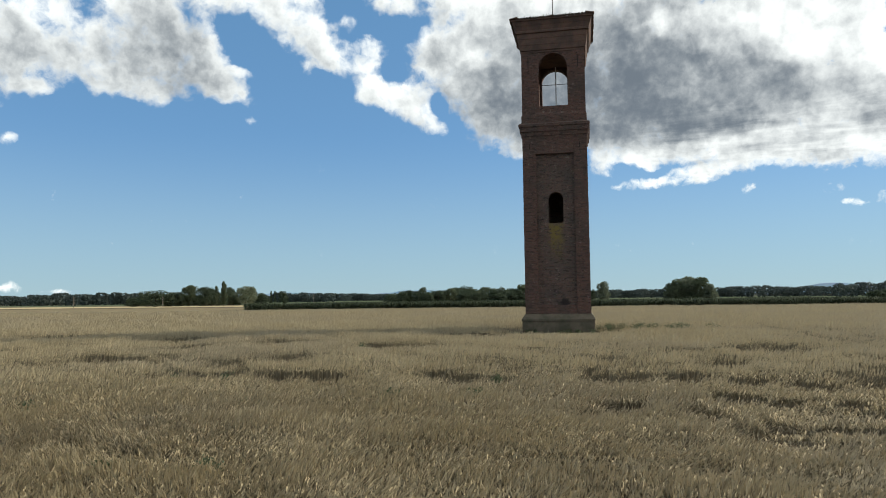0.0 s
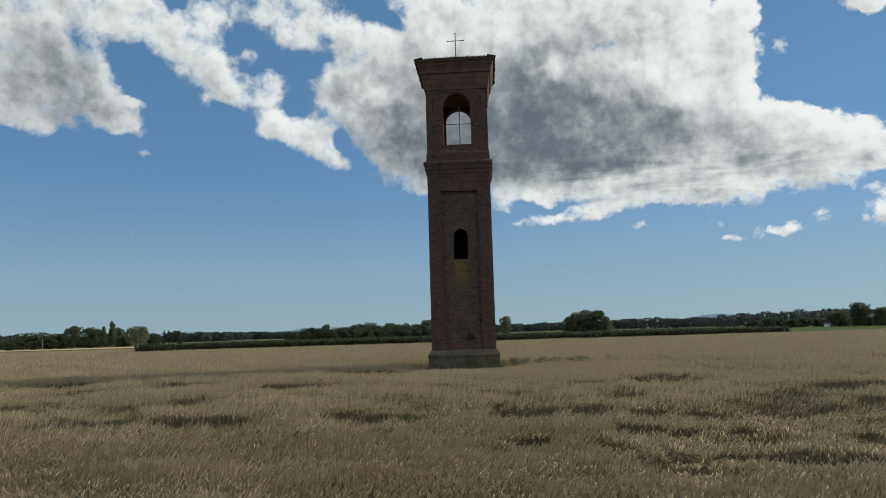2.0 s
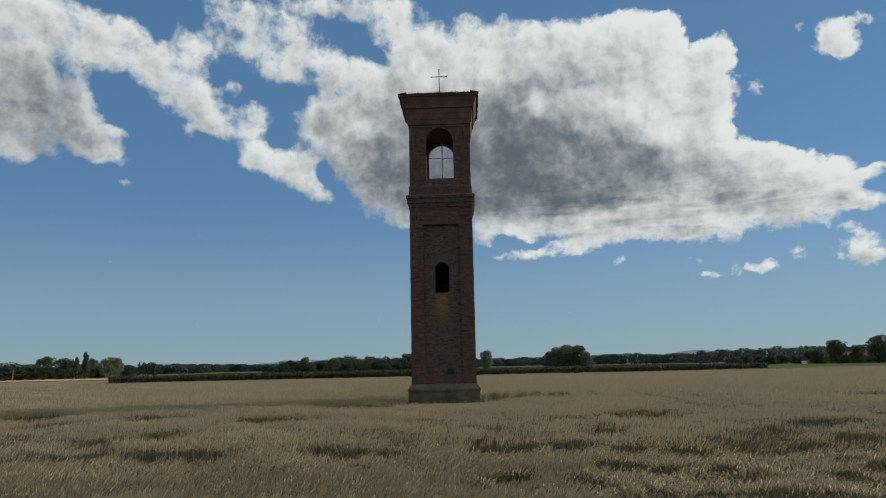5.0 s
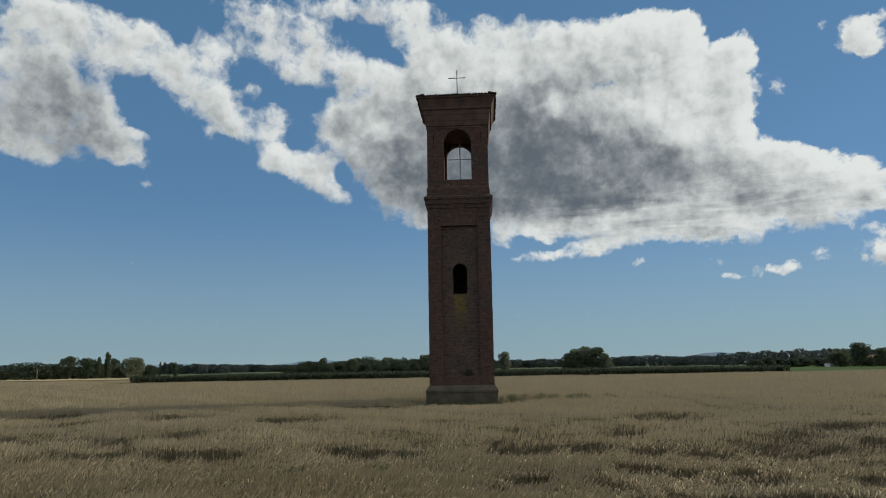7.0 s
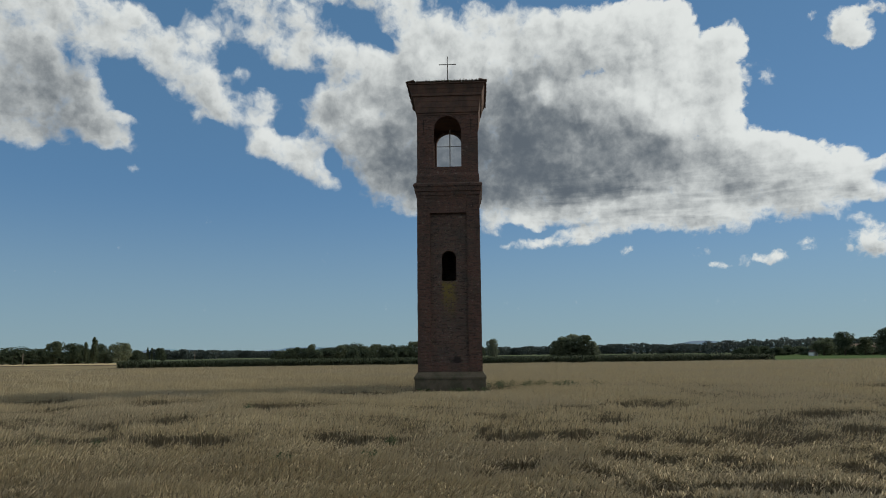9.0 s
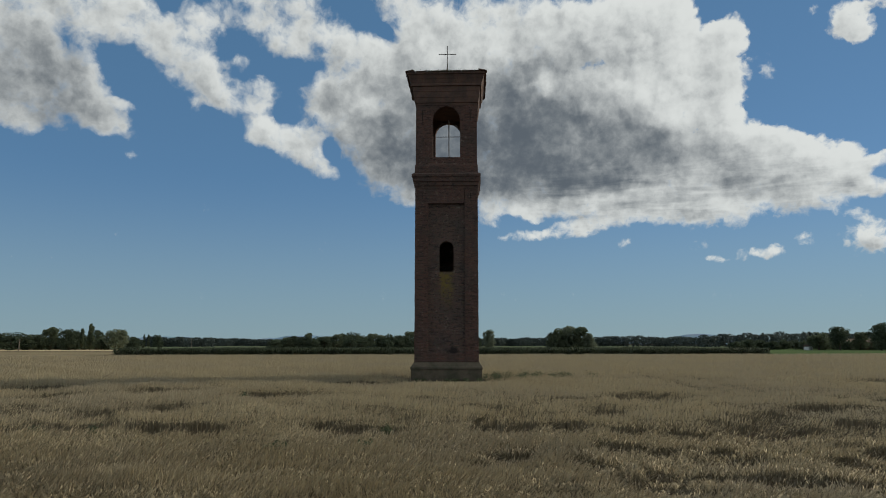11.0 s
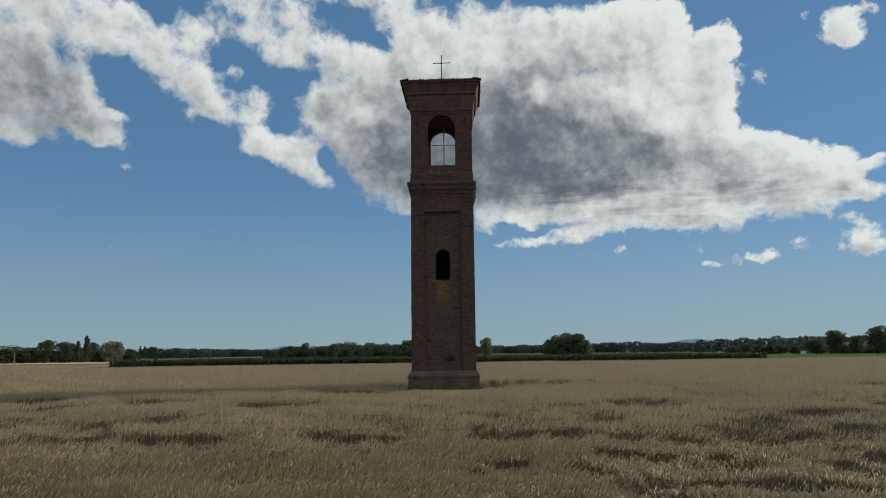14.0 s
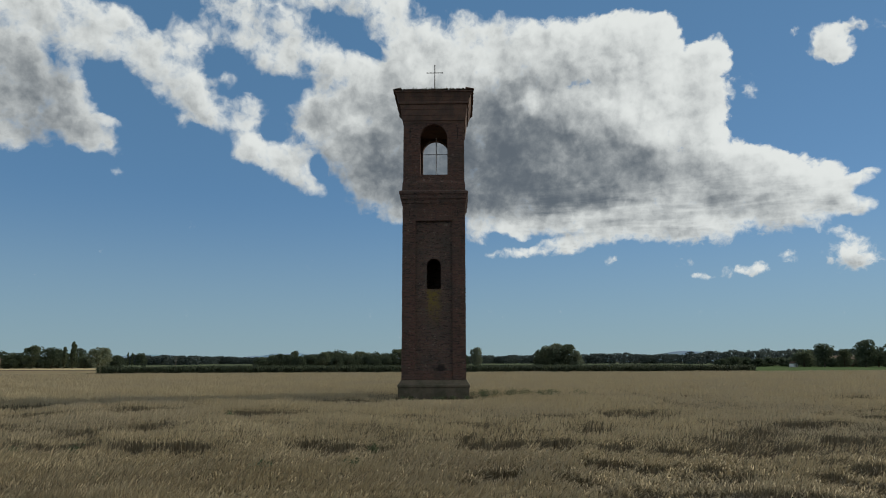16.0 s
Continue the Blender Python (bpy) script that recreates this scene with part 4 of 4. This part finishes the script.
def stalks(name, y0, y1, per_m2, detail, width, seed, label):
    rng = np.random.default_rng(seed)
    a0, a1 = radians(-45), radians(36)
    lo, hi = (y0 * 0.75 if y0 > 5 else y0), y1 * 1.3
    n = int(per_m2 * (a1 - a0) / 2 * (hi ** 2 - lo ** 2))
    d = np.sqrt(rng.uniform(lo ** 2, hi ** 2, n))
    a = rng.uniform(a0, a1, n)
    x, y = d * np.sin(a), d * np.cos(a)
    # the stretches fade into one another; bare strip round the tower's foot; far edge of the field
    chance = np.clip((hi - d) / (hi - y1 * 0.75), 0, 1) * (np.clip((d - lo) / (y0 * 1.3 - lo), 0, 1) if y0 > 5 else 1)
    keep = (rng.uniform(0, 1, n) < chance) & ~((np.abs(x) < 2.05) & (np.abs(y - 37.8) < 2.1)) & (y < 113 + 0.15 * x)
    x, y = x[keep], y[keep]
    n = len(x)
    h, flat = crop_height(x, y)
    stays = rng.uniform(0, 1, n) > 0.75 * np.clip(flat - 0.3, 0, 0.6) / 0.6       # thinned in the hollows, bare dark soil standing in for their shade
    x, y, h, flat = x[stays], y[stays], h[stays], flat[stays]
    n = len(x)
    h = h * rng.normal(0.98, (0.03, 0.04, 0.06)[detail], n).clip(0.75, 1.12)
    # tousled: neighbours lean together, mostly to the right, more in some tufts than in others
    tuft = np.clip(0.5 + 0.6 * sway(x, y * 1.3, 0.45, 9.0) + 0.25 * sway(x, y, 0.16, 11.0), 0, 1.2)
    lean = (0.05 + 0.2 * tuft + 0.3 * flat * (1 - flat)) * rng.uniform(0.5, 1.5, n)
    way = -0.15 + 1.3 * sway(x, y, 0.8, 2.0) + 0.7 * sway(x, y, 0.2, 10.0) + rng.normal(0, 0.8, n)
    lean = lean * (1.0 if detail == 2 else 0.9)
    h = np.sqrt(np.maximum(h * h - (0.8 * lean) ** 2, 0.01))
    lx, ly = lean * np.cos(way), lean * np.sin(way)
    yaw = rng.uniform(0, np.pi, n)
    sx, sy = np.cos(yaw), np.sin(yaw)
    V, F, M = [], [], []

    def at(t, side, w, droop=0.0):
        """Points at the part t of the stalk's height, w metres to the side."""
        return np.stack([x + lx * t * t + sx * w * side, y + ly * t * t + sy * w * side, h * t - droop], 1)

    # which: 0 the pale straw of the ears, 1 the stem colour with shade in it
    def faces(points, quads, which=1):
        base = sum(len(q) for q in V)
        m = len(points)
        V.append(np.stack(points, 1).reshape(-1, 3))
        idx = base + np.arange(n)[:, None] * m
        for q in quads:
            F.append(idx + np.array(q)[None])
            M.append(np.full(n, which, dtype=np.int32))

    w = width
    if detail == 2:
        # withered foot, then the thinner straw above it, both darkened in colour for shade
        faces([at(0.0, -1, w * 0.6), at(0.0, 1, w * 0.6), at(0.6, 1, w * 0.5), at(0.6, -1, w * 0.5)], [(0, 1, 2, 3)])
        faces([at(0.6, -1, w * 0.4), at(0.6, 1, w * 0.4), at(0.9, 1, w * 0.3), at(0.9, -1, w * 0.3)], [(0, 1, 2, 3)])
        # ear: two crossed blades with a tip that nods the way the stalk leans
        tip = at(1.0, 0, 0)
        nod = np.stack([lx * 0.25 + 0.01 + rng.normal(0, 0.02, n), ly * 0.25 + rng.normal(0, 0.02, n), 0.03 - 0.06 * tuft], 1)
        ox, oy = np.stack([sx * w, sy * w, 0 * sx], 1), np.stack([-sy * w, sx * w, 0 * sx], 1)
        low, mid = at(0.86, 0, 0), (at(0.86, 0, 0) * 0.45 + (tip + nod) * 0.55)
        faces([low, mid + ox, mid + oy, mid - ox, mid - oy, tip + nod], [(0, 1, 5, 3), (0, 2, 5, 4)], 0)
        # two dry leaves hanging out, the lower one in the shade-darkened stem colour
        side = np.stack([sx, sy, 0 * sx], 1) * 0.009
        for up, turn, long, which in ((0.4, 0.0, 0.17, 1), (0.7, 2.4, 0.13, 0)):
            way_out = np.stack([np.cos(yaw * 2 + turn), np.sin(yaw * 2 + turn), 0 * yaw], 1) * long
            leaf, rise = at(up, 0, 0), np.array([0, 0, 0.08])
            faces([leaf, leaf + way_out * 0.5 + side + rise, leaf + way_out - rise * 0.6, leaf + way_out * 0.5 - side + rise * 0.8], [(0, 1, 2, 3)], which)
    elif detail == 1:
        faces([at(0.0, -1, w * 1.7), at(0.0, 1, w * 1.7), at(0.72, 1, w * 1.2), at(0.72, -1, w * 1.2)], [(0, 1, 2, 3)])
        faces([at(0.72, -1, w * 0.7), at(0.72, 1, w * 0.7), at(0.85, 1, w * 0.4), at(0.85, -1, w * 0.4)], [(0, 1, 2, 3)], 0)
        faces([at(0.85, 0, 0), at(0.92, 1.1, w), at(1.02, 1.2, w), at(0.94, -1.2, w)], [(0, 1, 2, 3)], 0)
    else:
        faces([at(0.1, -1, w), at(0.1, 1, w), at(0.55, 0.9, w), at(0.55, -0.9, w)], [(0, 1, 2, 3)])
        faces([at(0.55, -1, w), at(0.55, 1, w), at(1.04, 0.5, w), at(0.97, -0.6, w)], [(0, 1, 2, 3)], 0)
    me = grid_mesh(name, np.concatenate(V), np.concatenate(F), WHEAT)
    me.materials.append(SHADED_STEM)
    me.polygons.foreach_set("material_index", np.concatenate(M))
    return tagged(new(name, me), label, "wheat", kind="stuff")


stalks("wheat", 4.4, 13.5, 430, 2, 0.0075, 1, "ripe golden wheat, wind-bent and partly lodged")
stalks("wheat", 13.5, 36.0, 180, 1, 0.0078, 2, "dense ripe wheat round the foot of the tower")
stalks("wheat", 36.0, 72.0, 50, 0, 0.015, 3, "ripe wheat beyond the tower")
stalks("wheat", 72.0, 125.0, 20, 0, 0.028, 4, "pale ripe wheat reaching the maize")


# ---------------------------------------------------------------- maize
def maize_field():
    rng = np.random.default_rng(8)
    x = np.concatenate([rng.uniform(-51, 56, 7000), rng.uniform(-51, 56, 6000)])
    depth = np.concatenate([rng.uniform(0, 5, 7000), rng.uniform(5, 55, 6000)])
    y = 114 + 0.15 * x + depth
    n = len(x)
    h = 1.38 * rng.normal(1, 0.06, n)
    V, F = [], []
    for k in range(6):
        a = rng.uniform(0, 6.28, n)
        z = h * (0.25 + 0.12 * k)
        r = rng.uniform(0.25, 0.5, n)
        dx, dy = np.cos(a), np.sin(a)
        w = 0.05 + 0.05 * rng.uniform(0, 1, n)
        root = np.stack([x, y, z * 0.75], 1)
        mid = np.stack([x + dx * r * 0.5, y + dy * r * 0.5, z + 0.18 * h], 1)
        tip = np.stack([x + dx * r, y + dy * r, z + 0.05 * h], 1)
        off = np.stack([-dy * w, dx * w, 0 * w], 1)
        V.append(np.stack([root, mid + off, tip, mid - off], 1).reshape(-1, 3))
        F.append(np.arange(4 * n).reshape(-1, 4) + k * 4 * n)
    return tagged(new("maize", grid_mesh("maize", np.concatenate(V), np.concatenate(F), MAIZE)), "dense strip of young dark green maize", "maize", kind="stuff")


maize_field()


# ---------------------------------------------------------------- weeds
def weed(x, y, size, seed, label, top=0.5):
    rng = np.random.default_rng(seed)
    c = rng.normal(size=(170, 3))  * np.array([0.13, 0.13, 0.09]) * size + np.array([0, 0, top])
    v, f = blades(c, 0.024, rng, 0.3)
    t = tagged(new("weed"), label, "weed", group="weeds in the wheat")
    ob = new("leaves", grid_mesh("leaves", v, f, WEED))
    ob.parent = t
    bm = bmesh.new()
    for _ in range(7):
        p = c[rng.integers(0, 90)]
        tube(bm, (p[0] * 0.2, p[1] * 0.2, -0.02), p, 0.008, 0.003, 5)
    part("stem", bm, WEED, t)
    t.matrix_basis = pose(x, y, 0, 0, 0, seed * 40)


for i, (x, y, s) in enumerate([(-4.9, 10.7, 0.9), (-1.4, 12.1, 1.1), (-2.8, 11.9, 0.8), (-1.2, 14.2, 0.7), (-8.0, 13.8, 1.0), (-7.1, 14.2, 0.8), (-6.8, 23.7, 1.0),
                               (-3.4, 6.6, 0.8), (-8.2, 9.8, 0.9), (-4.4, 6.4, 0.7), (-2.9, 11.6, 0.7)]):
    weed(x, y, s * 0.6, i, "small leafy green weed growing through the wheat")
for i in range(36):
    x = random.uniform(1.9, 7.8) if i > 8 else random.uniform(-1.9, 1.9)
    weed(x, 35.4 + random.uniform(-0.3, 0.5) if i <= 8 else 36.5 + random.uniform(-0.6, 2.6), 1.0 if i > 8 else 0.6, i + 30, "straggling green weed at the foot of the tower", 0.56 if i > 8 else 0.4)


# ---------------------------------------------------------------- small far things
def utility_pole(az, dist, el):
    a = radians(az)
    h = EYE_HEIGHT + dist * math.tan(radians(el))
    t = tagged(new("utility_pole"), "grey timber utility pole with a short crossarm", "utility pole", group="poles along the road")
    bm = bmesh.new()
    tube(bm, (0, 0, -0.2), (0, 0, h), 0.17, 0.11)
    part("pole", bm, POLE_WOOD, t)
    bm = bmesh.new()
    box(bm, -0.7, 0.7, -0.06, 0.06, h - 0.6, h - 0.48, 0.01)
    part("crossarm", bm, POLE_WOOD, t)
    t.matrix_basis = pose(dist * math.sin(a), dist * math.cos(a), 0)


for az, d, el in ((-31.5, 260, 0.34), (-20.1, 300, 0.42), (-37.5, 280, 0.4)):
    utility_pole(az, d, el)


def shed(az, dist, w, h, wall_mat, roof_mat, label, turn):
    a = radians(az)
    t = tagged(new("farm_building"), label, "building")
    bm = bmesh.new()
    prism(bm, [(-w / 2, 0), (w / 2, 0), (w / 2, h * 0.65), (0, h * 0.92), (-w / 2, h * 0.65)], -w * 0.7, w * 0.7)
    part("wall", bm, wall_mat, t)
    bm = bmesh.new()
    prism(bm, [(-w * 0.58, h * 0.62), (0, h * 0.95), (w * 0.58, h * 0.62), (w * 0.58, h * 0.68), (0, h * 1.01), (-w * 0.58, h * 0.68)], -w * 0.75, w * 0.75)
    part("roof", bm, roof_mat, t)
    bm = bmesh.new()
    box(bm, -w * 0.12, w * 0.12, -w * 0.7 - 0.05, -w * 0.7 + 0.02, 0, h * 0.42)
    part("door", bm, POLE_WOOD, t)
    t.matrix_basis = pose(dist * math.sin(a), dist * math.cos(a), 0, 0, 0, turn)


shed(27.1, 285, 1.7, 2.0, WHITE_WALL, TILE, "tiny white farm shed half hidden by trees", 20)
shed(30.2, 310, 6.0, 4.2, CORNICE, TILE, "low brown brick farmhouse half hidden among trees", 75)
